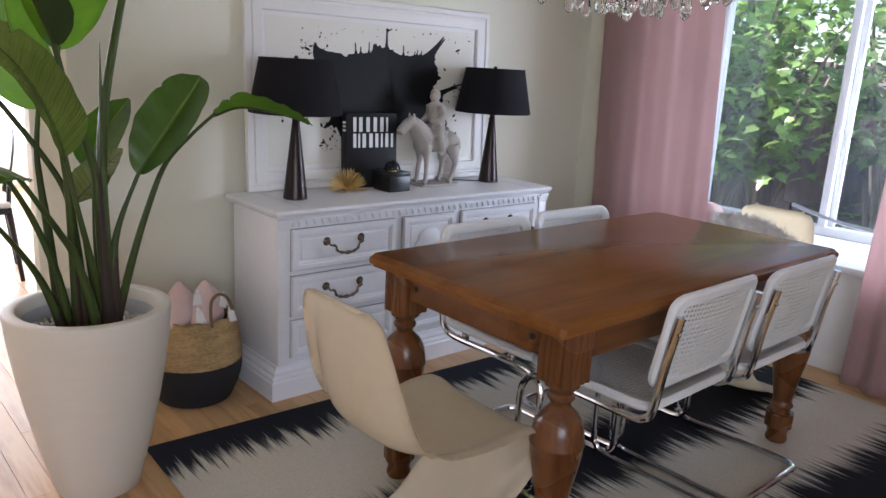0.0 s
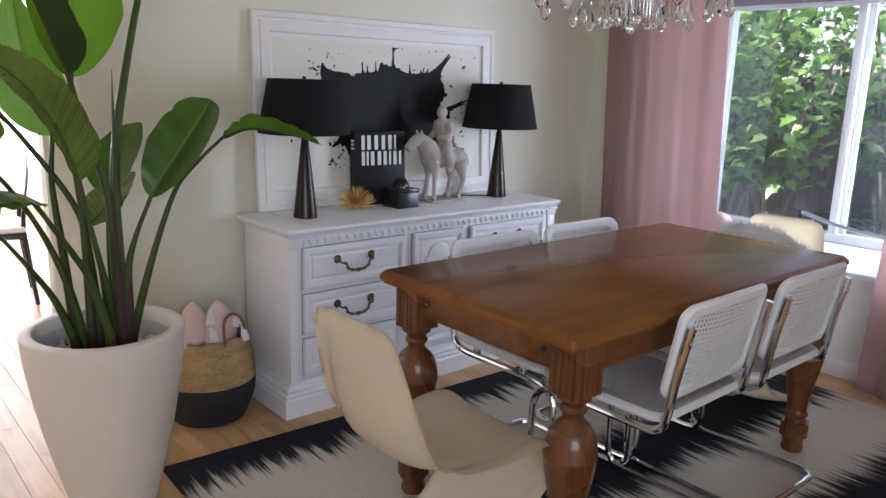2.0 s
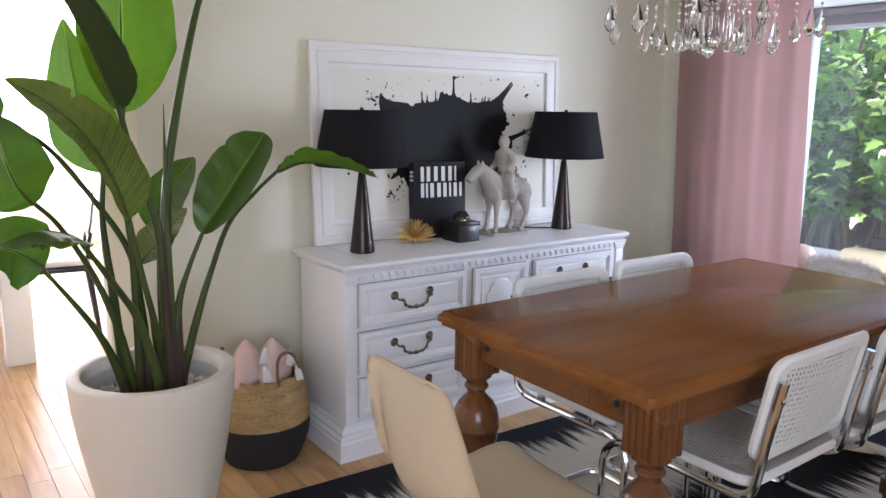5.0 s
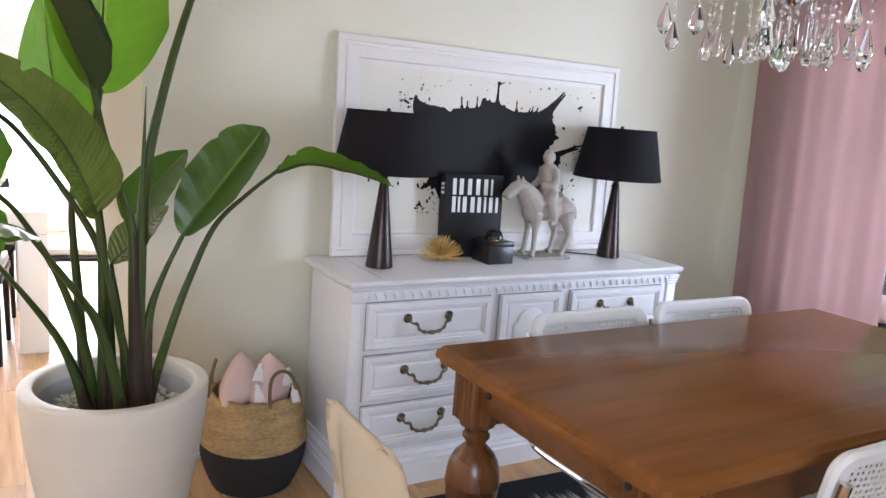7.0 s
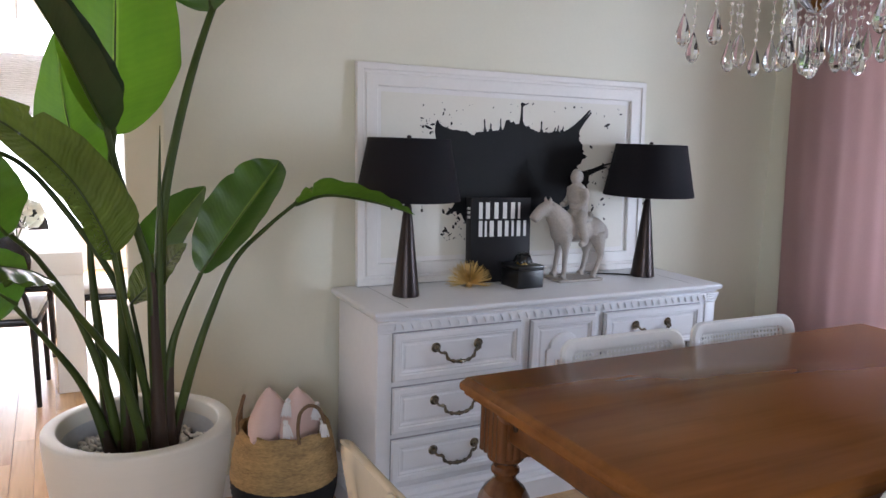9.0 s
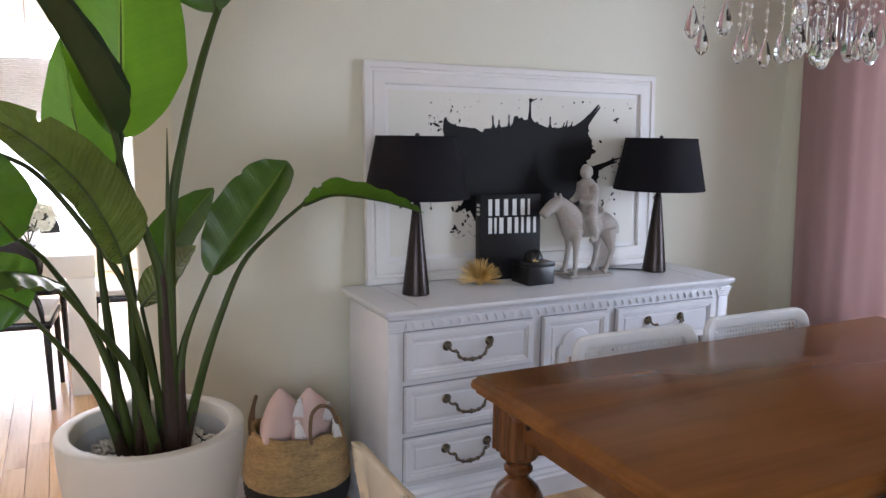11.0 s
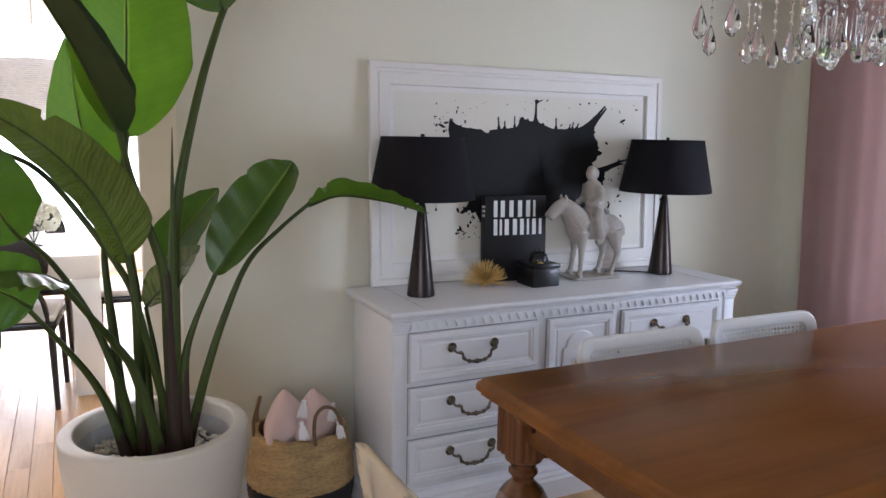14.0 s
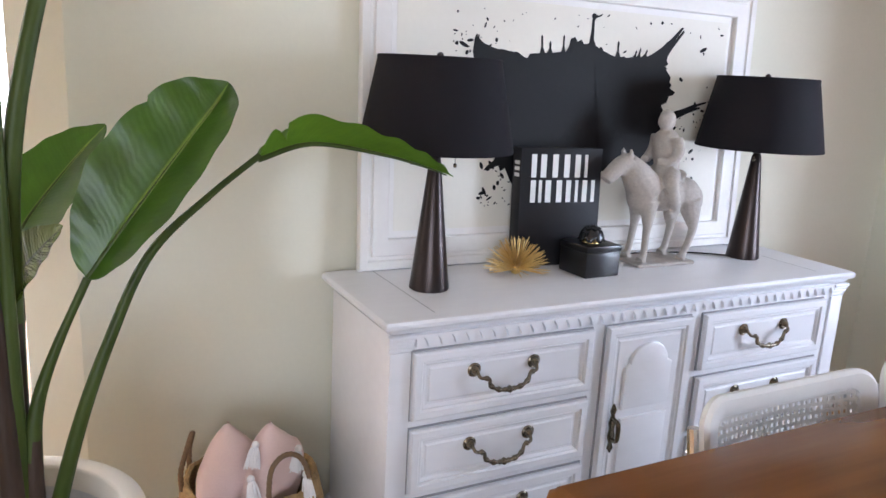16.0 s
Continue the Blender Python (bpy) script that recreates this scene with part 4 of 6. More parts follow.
def rider_statue():
    """Pale clay horse and rider on a thin slab, one plain merged shape; it faces -x."""
    bm = bmesh.new()

    def egg(x, y, z, a, b, c, ry=0, rz=0):
        bmesh.ops.create_icosphere(bm, subdivisions=3, radius=1, matrix=pose(x, y, z, 0, ry, rz) @ Matrix.Diagonal((a, b, c, 1)))
    # slab and legs
    box(bm, -0.112, -0.062, 0, 0.108, 0.062, 0.012, 0.003)
    for x, s, k in ((-0.074, -1, 0.0), (-0.070, 1, 0.008), (0.080, -1, 0.0), (0.070, 1, -0.01)):
        y = s * 0.036
        if x < 0:
            pts, rr = ((x - 0.012, y, 0.016), (x - 0.002, y, 0.034), (x + k, y, 0.100), (x + 0.002 + k, y * 0.95, 0.135), (x + 0.006, y * 0.7, 0.195)), (0.017, 0.011, 0.0115, 0.016, 0.030)
        else:
            pts, rr = ((x - 0.012, y, 0.016), (x + 0.000, y, 0.034), (x + 0.024 + k, y, 0.100), (x + 0.020 + k, y * 0.95, 0.135), (x + 0.006, y * 0.7, 0.200)), (0.017, 0.011, 0.0125, 0.021, 0.040)
        tube(bm, smooth_path(pts, 4), [v.x for v in smooth_path([(r, 0, 0) for r in rr], 4)], 12)
    # barrel, rump, chest, neck, head, ears, docked tail
    egg(0.005, 0, 0.214, 0.112, 0.050, 0.052)
    egg(0.078, 0, 0.218, 0.056, 0.054, 0.052)
    egg(-0.072, 0, 0.215, 0.046, 0.050, 0.064)
    q = smooth_path([(-0.060, 0, 0.225), (-0.094, 0, 0.266), (-0.122, 0, 0.296), (-0.142, 0, 0.314)], 6)
    tube(bm, q, [0.058 - 0.030 * k / (len(q) - 1) for k in range(len(q))], 14)
    q = smooth_path([(-0.138, 0, 0.316), (-0.170, 0, 0.302), (-0.202, 0, 0.274), (-0.214, 0, 0.260)], 6)
    tube(bm, q, [0.029 - 0.010 * k / (len(q) - 1) for k in range(len(q))], 14)
    egg(-0.152, 0, 0.297, 0.022, 0.019, 0.026)
    for s in (-1, 1):
        tube(bm, [(-0.142, s * 0.014, 0.331), (-0.146, s * 0.018, 0.347), (-0.148, s * 0.016, 0.357)], [0.008, 0.007, 0.002], 8)
    tube(bm, smooth_path([(-0.140, 0, 0.335), (-0.102, 0, 0.314), (-0.068, 0, 0.286), (-0.035, 0, 0.266)], 5), 0.011, 8)
    q = smooth_path([(0.118, 0, 0.236), (0.140, 0, 0.216), (0.152, 0, 0.192), (0.158, 0, 0.172)], 5)
    tube(bm, q, [0.016, 0.018, 0.018, 0.018, 0.018, 0.018, 0.017, 0.017, 0.016, 0.015, 0.014, 0.013, 0.012, 0.011, 0.010, 0.009][: len(q)], 8)
    # saddle and rider: legs, body, arms, head with a cap
    egg(0.014, 0, 0.262, 0.050, 0.050, 0.014)
    egg(0.058, 0, 0.278, 0.010, 0.034, 0.016)
    for s in (-1, 1):
        q = smooth_path([(0.006, s * 0.030, 0.286), (-0.018, s * 0.055, 0.250), (-0.004, s * 0.060, 0.200), (0.000, s * 0.060, 0.168), (-0.024, s * 0.062, 0.160)], 5)
        tube(bm, q, [0.025 - 0.013 * k / (len(q) - 1) for k in range(len(q))], 10)
        q = smooth_path([(-0.006, s * 0.040, 0.392), (-0.002, s * 0.053, 0.352), (-0.026, s * 0.050, 0.322), (-0.056, s * 0.026, 0.322)], 5)
        tube(bm, q, [0.019 - 0.007 * k / (len(q) - 1) for k in range(len(q))], 10)
    q = smooth_path([(0.008, 0, 0.268), (0.006, 0, 0.310), (-0.002, 0, 0.360), (-0.008, 0, 0.400), (-0.010, 0, 0.418)], 5)
    tube(bm, q, [0.038, 0.038, 0.038, 0.038, 0.038, 0.038, 0.038, 0.039, 0.039, 0.039, 0.039, 0.039, 0.039, 0.037, 0.035, 0.032, 0.028, 0.023, 0.018, 0.015, 0.014], 14)
    egg(-0.016, 0, 0.438, 0.023, 0.021, 0.027)
    egg(-0.012, 0, 0.456, 0.020, 0.021, 0.018)
    egg(0.002, 0, 0.440, 0.016, 0.018, 0.026)
    ob = finish("horse_and_rider_statue", bm, CLAY, 60)
    r = ob.modifiers.new("merge", "REMESH")
    r.mode, r.voxel_size, r.use_smooth_shade = "VOXEL", 0.0035, True
    s = ob.modifiers.new("soften", "SMOOTH")
    s.factor, s.iterations = 0.5, 6
    return tagged(ob, "pale unglazed clay statue of a horse with a rider", "statue")


rider_statue().matrix_world = pose(1.017, -0.212, DTOP, 0, 0, -2) @ Matrix.Diagonal((1.0, 1.06, 0.98, 1))

# ---------------------------------------------------------------- curtains
def curtain(name, y0, y1, x, seed, label, flare=0.06, folds=6, gather=0.035, drift=0.0):
    c = thing(name, Matrix(), label, "curtain", "dusty pink curtains of the bay window")
    bm = bmesh.new()
    rows, n = [], 150
    for j in range(41):
        z = 0.006 + 2.37 * j / 40
        low = 1 - j / 40
        row = []
        for k in range(n + 1):
            u = k / n
            w = math.sin(u * folds * 2 * math.pi + 0.7 * noise.noise((u * 3, z * 0.5, seed))) + 0.4 * math.sin(u * folds * 4.6 * math.pi + seed + z * 0.6)
            y = drift * low + y0 - flare * low ** 1.5 * 0.2 + (y1 + flare * low ** 1.5 * 0.2 - y0 + flare * low ** 1.5 * 0.2) * u
            row.append(bm.verts.new((x + gather * w * (0.75 + 0.3 * low) + 0.012 * noise.noise((u * 5, z * 2, seed + 4)), y, z)))
        rows.append(row)
    for a, b in zip(rows, rows[1:]):
        for k in range(n):
            bm.faces.new((a[k], a[k + 1], b[k + 1], b[k]))
    bmesh.ops.solidify(bm, geom=list(bm.faces), thickness=0.003)
    part("cloth", bm, CURTAIN, c, smooth=80)
    part("rod", tube(bmesh.new(), [(x, y0 - 0.03, 2.39), (x, y1 + 0.03, 2.39)], 0.012, 10), BRONZE, c)
    for y in (y0 + 0.1, y1 - 0.1):
        part("bracket", one_box(x, y - 0.01, 2.375, WX, y + 0.01, 2.40, 0.003), BRONZE, c)
    return c


curtain("curtain", -0.895, -0.140, 2.300, 1, "floor-length dusty pink satin curtain beside the bay window", 0.05, 3.4, 0.0065, -0.10)
curtain("curtain", -2.75, -1.86, 2.22, 5, "floor-length dusty pink satin curtain pooling on the wooden floor", 0.30, 4.5, 0.02)

# ---------------------------------------------------------------- rug
def rug_material():
    m = bpy.data.materials.new("ikat_rug")
    m.use_nodes = True
    n, l = m.node_tree.nodes, m.node_tree.links
    b = n["Principled BSDF"]
    tc, sep = n.new("ShaderNodeTexCoord"), n.new("ShaderNodeSeparateXYZ")
    l.new(tc.outputs["Object"], sep.inputs[0])

    def math_node(op, a, b2=None, c=None):
        k = n.new("ShaderNodeMath")
        k.operation = op
        for i, v in enumerate((a, b2, c)):
            if v is None:
                continue
            if isinstance(v, (int, float)):
                k.inputs[i].default_value = v
            else:
                l.new(v, k.inputs[i])
        return k.outputs[0]

    def streaks(sx, sy, detail):
        mp, t = n.new("ShaderNodeMapping"), n.new("ShaderNodeTexNoise")
        mp.inputs["Scale"].default_value = (sx, sy, 1)
        l.new(tc.outputs["Object"], mp.inputs[0])
        l.new(mp.outputs[0], t.inputs["Vector"])
        t.inputs["Scale"].default_value, t.inputs["Detail"].default_value = 1.0, detail
        return t.outputs["Fac"]
    jag = math_node("ADD", math_node("MULTIPLY", streaks(38, 2.2, 3), 0.34), math_node("MULTIPLY", streaks(240, 6, 3), 0.26))
    v = math_node("ADD", sep.outputs["Y"], math_node("SUBTRACT", jag, 0.30))
    ramp = n.new("ShaderNodeValToRGB")
    el = ramp.color_ramp.elements
    navy, cream = (0.012, 0.014, 0.022, 1), (0.60, 0.57, 0.49, 1)
    stops = [(0.0, navy), (0.07, navy), (0.105, cream), (0.29, cream), (0.335, navy), (0.445, navy), (0.48, cream), (0.61, cream), (0.65, navy), (0.80, navy), (0.83, cream), (0.92, cream), (0.95, navy), (1.0, navy)]
    el[0].position, el[0].color = stops[0]
    el[1].position, el[1].color = stops[-1]
    for p, c in stops[1:-1]:
        e = el.new(p)
        e.color = c
    l.new(math_node("MULTIPLY_ADD", v, -1 / RUG_H, 0.0), ramp.inputs[0])
    weave = n.new("ShaderNodeTexNoise")
    weave.inputs["Scale"].default_value = 220
    l.new(tc.outputs["Object"], weave.inputs["Vector"])
    mixc = n.new("ShaderNodeVectorMath")
    mixc.operation = "SCALE"
    l.new(ramp.outputs[0], mixc.inputs[0])
    l.new(math_node("MULTIPLY_ADD", weave.outputs["Fac"], 0.5, 0.75), mixc.inputs["Scale"])
    l.new(mixc.outputs[0], b.inputs["Base Color"])
    b.inputs["Roughness"].default_value = 0.9
    b.inputs["Specular IOR Level"].default_value = 0.2
    bp = n.new("ShaderNodeBump")
    bp.inputs["Strength"].default_value, bp.inputs["Distance"].default_value = 0.5, 0.003
    l.new(weave.outputs["Fac"], bp.inputs["Height"])
    l.new(bp.outputs[0], b.inputs["Normal"])
    return m


RUG_W, RUG_H = 2.72, 2.3
bm = bmesh.new()
box(bm, 0, -RUG_H, 0, RUG_W, 0, 0.011, 0.004)
rug = tagged(finish("rug", bm, rug_material()), "flat woven black and cream ikat rug under the dining table", "rug")
rug.matrix_world = pose(-0.56, -0.60, 0.001, 0, 0, -2.2)

# ---------------------------------------------------------------- basket with cushions
bs = thing("basket", pose(-0.240, -0.27, 0) @ Matrix.Diagonal((1.09, 1.09, 1.03, 1)), "seagrass belly basket with black base holding pink cushions", "basket")


def woven(prof, mat, name):
    bm = bmesh.new()
    rows, seg = [], 72
    for i, (r, z) in enumerate(prof):
        rows.append([bm.verts.new(((r + 0.0025 * ((k + i) % 2)) * math.cos(2 * math.pi * k / seg), (r + 0.0025 * ((k + i) % 2)) * math.sin(2 * math.pi * k / seg), z + 0.004 * math.sin(k * 0.9) * (z > 0.3))) for k in range(seg)])
    for a, b in zip(rows, rows[1:]):
        for k in range(seg):
            bm.faces.new((a[k], a[(k + 1) % seg], b[(k + 1) % seg], b[k]))
    return bm


def belly(z):
    if z < 0.19:
        return 0.125 + 0.043 * math.sin(min(1, z / 0.15) * math.pi / 2)
    return 0.168 - 0.028 * ((z - 0.17) / 0.17) ** 1.5


low = [(0.05, 0.002), (0.10, 0.001)] + [(belly(z), z) for z in [0.004 + 0.0095 * k for k in range(18)]]
up = [(belly(z) + 0.001, z) for z in [0.166 + 0.0095 * k for k in range(19)]]
up += [(up[-1][0] - 0.006, up[-1][1] + 0.004), (up[-1][0] - 0.012, up[-1][1] - 0.002)] + [(belly(z) - 0.014, z) for z in (0.30, 0.25, 0.20)]
part("black_base", woven(low, BLACK_WEAVE, ""), BLACK_WEAVE, bs, "black woven base")
part("seagrass_wall", woven(up, SEAGRASS, ""), SEAGRASS, bs, "honey seagrass weave")
for x, y, s in ((-0.132, 0.045, 1), (0.048, -0.130, -1)):
    t = Vector((-y, x, 0)).normalized()
    n_ = Vector((x, y, 0)).normalized()
    c = Vector((x, y, 0.325)) * 1.0
    pts = [c - t * 0.045, c - t * 0.05 + Vector((0, 0, 0.05)), c - t * 0.035 + Vector((0, 0, 0.095)) - n_ * 0.01, c + Vector((0, 0, 0.112)) - n_ * 0.014, c + t * 0.035 + Vector((0, 0, 0.095)) - n_ * 0.01, c + t * 0.05 + Vector((0, 0, 0.05)), c + t * 0.045]
    q = smooth_path(pts, 8)
    part("rope_handle", tube(bmesh.new(), q, [0.0052 + 0.0012 * (k % 2) for k in range(len(q))], 8), ROPE, bs, "twisted rope handle")


def cushion(m, label, tassels):
    c = thing("cushion", m, label, "cushion", "pink tasselled cushions in the basket")
    bm = bmesh.new()
    N, L = 24, 0.102
    top, bot = {}, {}
    for i in range(N + 1):
        for j in range(N + 1):
            u, v = -1 + 2 * i / N, -1 + 2 * j / N
            pinch = 1 - 0.10 * (1 - u * u) * v * v - 0.0
            x, y = L * u * (1 - 0.09 * (1 - v * v) * 0 - 0.08 * (1 - abs(v)) * abs(u) ** 3), L * v * (1 - 0.08 * (1 - abs(u)) * abs(v) ** 3)
            h = 0.066 * ((1 - u * u) * (1 - v * v)) ** 0.5 + 0.006 * noise.noise((u * 2, v * 2, 1)) * (1 - u * u) * (1 - v * v)
            top[i, j] = bm.verts.new((x, y, h))
            bot[i, j] = top[i, j] if i in (0, N) or j in (0, N) else bm.verts.new((x, y, -h))
    for i in range(N):
        for j in range(N):
            bm.faces.new((top[i, j], top[i + 1, j], top[i + 1, j + 1], top[i, j + 1]))
            f = (bot[i, j], bot[i, j + 1], bot[i + 1, j + 1], bot[i + 1, j])
            if len(set(f)) == 4 and not all(a is b2 for a, b2 in zip(f, (top[i, j], top[i, j + 1], top[i + 1, j + 1], top[i + 1, j]))):
                bm.faces.new(f)
    part("cover", bm, PINK_CLOTH, c, smooth=70)
    for x, y, z in tassels:
        bm = bmesh.new()
        rg2 = random.Random(int(x * 999) + 5)
        for k in range(46):
            a, r = rg2.uniform(0, 6.28), rg2.uniform(0, 0.02)
            d = Vector((r * math.cos(a), r * math.sin(a), -0.05 + rg2.uniform(-0.006, 0.006)))
            q = smooth_path([(0, 0, 0), (d.x * 0.6, d.y * 0.6, -0.014), (d.x, d.y, d.z)], 3)
            tube(bm, q, 0.0018, 4)
        bmesh.ops.create_icosphere(bm, subdivisions=2, radius=0.009, matrix=Matrix.Translation((0, 0, 0)))
        ob = part("tassel", bm, WHITE_YARN, c, "white yarn tassel")
        ob.matrix_basis = m.inverted() @ pose(x, y, z, -24, 14 if z > 0.42 else 0, 0)
    return c


def upright(x, y, z, yaw, tip):
    """A cushion on its corner, its face turned to yaw."""
    return pose(x, y, z, tip, 0, yaw) @ pose(0, 0, 0, 0, 90, 0) @ pose(0, 0, 0, 0, 0, 45)


cushion(upright(-0.288, -0.262, 0.350, -38, 4), "blush pink linen cushion with white tassels", ((-0.268, -0.385, 0.400), (-0.245, -0.335, 0.455)))
cushion(upright(-0.190, -0.282, 0.348, -40, 8), "blush pink linen cushion with white tassels, its corner up", ((-0.140, -0.385, 0.385), (-0.148, -0.350, 0.435)))

# ---------------------------------------------------------------- sheepskin on the far chair
bm = bmesh.new()
rg = random.Random(21)


def pelt(u, v):
    """A place on the skin and the way it faces: over the seat, then up the lower back."""
    y = -1.50 + 0.23 * u
    if v < 0.45:
        return Vector((1.52 + 0.57 * v, y, 0.458 + 0.02 * abs(u))), Vector((0, 0, 1))
    w = (v - 0.45) / 0.55
    return Vector((1.79 + 0.06 * w, y, 0.50 + (0.25 + 0.045 * u - 0.06 * u * u) * w)), Vector((-1, 0, 0.35)).normalized()


rows = []
for i in range(71):
    row = []
    for k in range(61):
        u, v = -1 + 2 * k / 60, i / 70
        p, d = pelt(u * (1 + 0.06 * noise.noise((v * 9, 1, 2))), v)
        edge = min(1, 5 * (1 - abs(u)), 6 * (1 - v))
        h = 0.012 + 0.020 * edge + 0.010 * noise.noise((u * 9, v * 12, 0.5)) + 0.006 * noise.noise((u * 26, v * 30, 3))
        row.append(bm.verts.new(p + d * h + Vector((0, 0.006 * noise.noise((u * 20, v * 20, 7)), 0))))
    rows.append(row)
for a, b in zip(rows, rows[1:]):
    for k in range(60):
        bm.faces.new((a[k], a[k + 1], b[k + 1], b[k]))
for k in range(1300):
    # loose wisps
    u, v = rg.uniform(-1, 1), 1 - 0.25 * rg.random() ** 2
    p, d = pelt(u, v)
    d = (d + Vector((rg.uniform(-0.8, 0.8), rg.uniform(-0.9, 0.9), rg.uniform(-0.2, 1.4)))).normalized()
    l = rg.uniform(0.03, 0.055)
    s = d.orthogonal().normalized() * 0.0022
    t2 = d.cross(s)
    vs = [bm.verts.new(q) for q in (p + s, p - s * 0.5 + t2, p - s * 0.5 - t2, p + d * l)]
    bm.faces.new((vs[0], vs[1], vs[3])), bm.faces.new((vs[1], vs[2], vs[3])), bm.faces.new((vs[2], vs[0], vs[3])), bm.faces.new((vs[2], vs[1], vs[0]))
fl = finish("sheepskin", bm, material("white_wool", (0.90, 0.89, 0.87), 0.95, var=0.03, grain=60, bump=0.5, bump_scale=90), 0)
tagged(fl, "fluffy white sheepskin thrown over a cream moulded chair", "sheepskin", kind="stuff")

# ---------------------------------------------------------------- potted plant
def leaf_material(name, light, dark, vein, rough=0.3, trans=0.3, relief=0.05):
    """A leaf with a pale midrib and fine side veins, laid out along the leaf's own length and breadth."""
    m = bpy.data.materials.new(name)
    m.use_nodes = True
    n, l = m.node_tree.nodes, m.node_tree.links
    b = n["Principled BSDF"]
    uv, sep = n.new("ShaderNodeUVMap"), n.new("ShaderNodeSeparateXYZ")
    l.new(uv.outputs[0], sep.inputs[0])

    def mn(op, a, b2=None, c=None):
        k = n.new("ShaderNodeMath")
        k.operation = op
        for i, v in enumerate((a, b2, c)):
            if v is not None:
                if isinstance(v, (int, float)):
                    k.inputs[i].default_value = v
                else:
                    l.new(v, k.inputs[i])
        return k.outputs[0]
    across = mn("ABSOLUTE", mn("SUBTRACT", sep.outputs["Y"], 0.5))
    phase = mn("SUBTRACT", sep.outputs["X"], mn("MULTIPLY", across, 0.22))
    nz = n.new("ShaderNodeTexNoise")
    nz.inputs["Scale"].default_value = 5
    l.new(uv.outputs[0], nz.inputs["Vector"])
    wave = mn("SINE", mn("MULTIPLY_ADD", phase, 260.0, mn("MULTIPLY", nz.outputs["Fac"], 14.0)))
    wave2 = mn("SINE", mn("MULTIPLY", phase, 95.0))
    t = mn("ADD", mn("MULTIPLY_ADD", wave, 0.03, 0.42), mn("MULTIPLY_ADD", wave2, 0.03, mn("MULTIPLY_ADD", nz.outputs["Fac"], 0.7, -0.35)))
    ramp = n.new("ShaderNodeValToRGB")
    ramp.color_ramp.elements[0].color, ramp.color_ramp.elements[1].color = (*dark, 1), (*light, 1)
    l.new(t, ramp.inputs[0])
    mid = n.new("ShaderNodeMapRange")
    mid.inputs["From Min"].default_value, mid.inputs["From Max"].default_value = 0.012, 0.03
    mid.inputs["To Min"].default_value, mid.inputs["To Max"].default_value = 1, 0
    l.new(across, mid.inputs["Value"])
    mix = n.new("ShaderNodeMix")
    mix.data_type = "RGBA"
    l.new(mid.outputs[0], mix.inputs["Factor"])
    l.new(ramp.outputs[0], mix.inputs["A"])
    mix.inputs["B"].default_value = (*vein, 1)
    l.new(mix.outputs["Result"], b.inputs["Base Color"])
    b.inputs["Roughness"].default_value = rough
    bp = n.new("ShaderNodeBump")
    bp.inputs["Strength"].default_value, bp.inputs["Distance"].default_value = relief, 0.002
    l.new(mn("ADD", wave, mn("MULTIPLY", wave2, 2.0)), bp.inputs["Height"])
    l.new(bp.outputs[0], b.inputs["Normal"])
    tr = n.new("ShaderNodeBsdfTranslucent")
    bright = n.new("ShaderNodeVectorMath")
    bright.operation = "MULTIPLY"
    bright.inputs[1].default_value = (1.5, 1.9, 0.7)
    l.new(mix.outputs["Result"], bright.inputs[0])
    l.new(bright.outputs[0], tr.inputs["Color"])
    ms = n.new("ShaderNodeMixShader")
    ms.inputs[0].default_value = trans
    l.new(b.outputs[0], ms.inputs[1])
    l.new(tr.outputs[0], ms.inputs[2])
    l.new(ms.outputs[0], n["Material Output"].inputs[0])
    return m


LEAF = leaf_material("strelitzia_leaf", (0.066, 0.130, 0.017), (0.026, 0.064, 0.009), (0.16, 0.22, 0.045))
# leaf copies with the backlight and the shade put into their colours
LEAF_BACKLIT = leaf_material("strelitzia_leaf_backlit", (0.10, 0.18, 0.022), (0.045, 0.095, 0.012), (0.16, 0.24, 0.05), 0.35, 0.5)
LEAF_SHADED = leaf_material("strelitzia_leaf_shaded", (0.028, 0.062, 0.020), (0.012, 0.034, 0.010), (0.03, 0.05, 0.02), 0.35, 0.06)
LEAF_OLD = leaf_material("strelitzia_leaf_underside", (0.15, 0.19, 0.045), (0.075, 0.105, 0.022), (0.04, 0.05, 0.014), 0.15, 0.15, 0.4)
STEM = material("strelitzia_stalk", (0.044, 0.068, 0.013), 0.42, spec=0.25, var=0.35, grain=40, patch=5, stretch=(1, 1, 0.15), bump=0.1)
SHEATH = material("brown_leaf_sheath", (0.042, 0.026, 0.018), 0.5, spec=0.25, var=0.4, grain=30, patch=6, stretch=(1, 1, 0.2), bump=0.15)


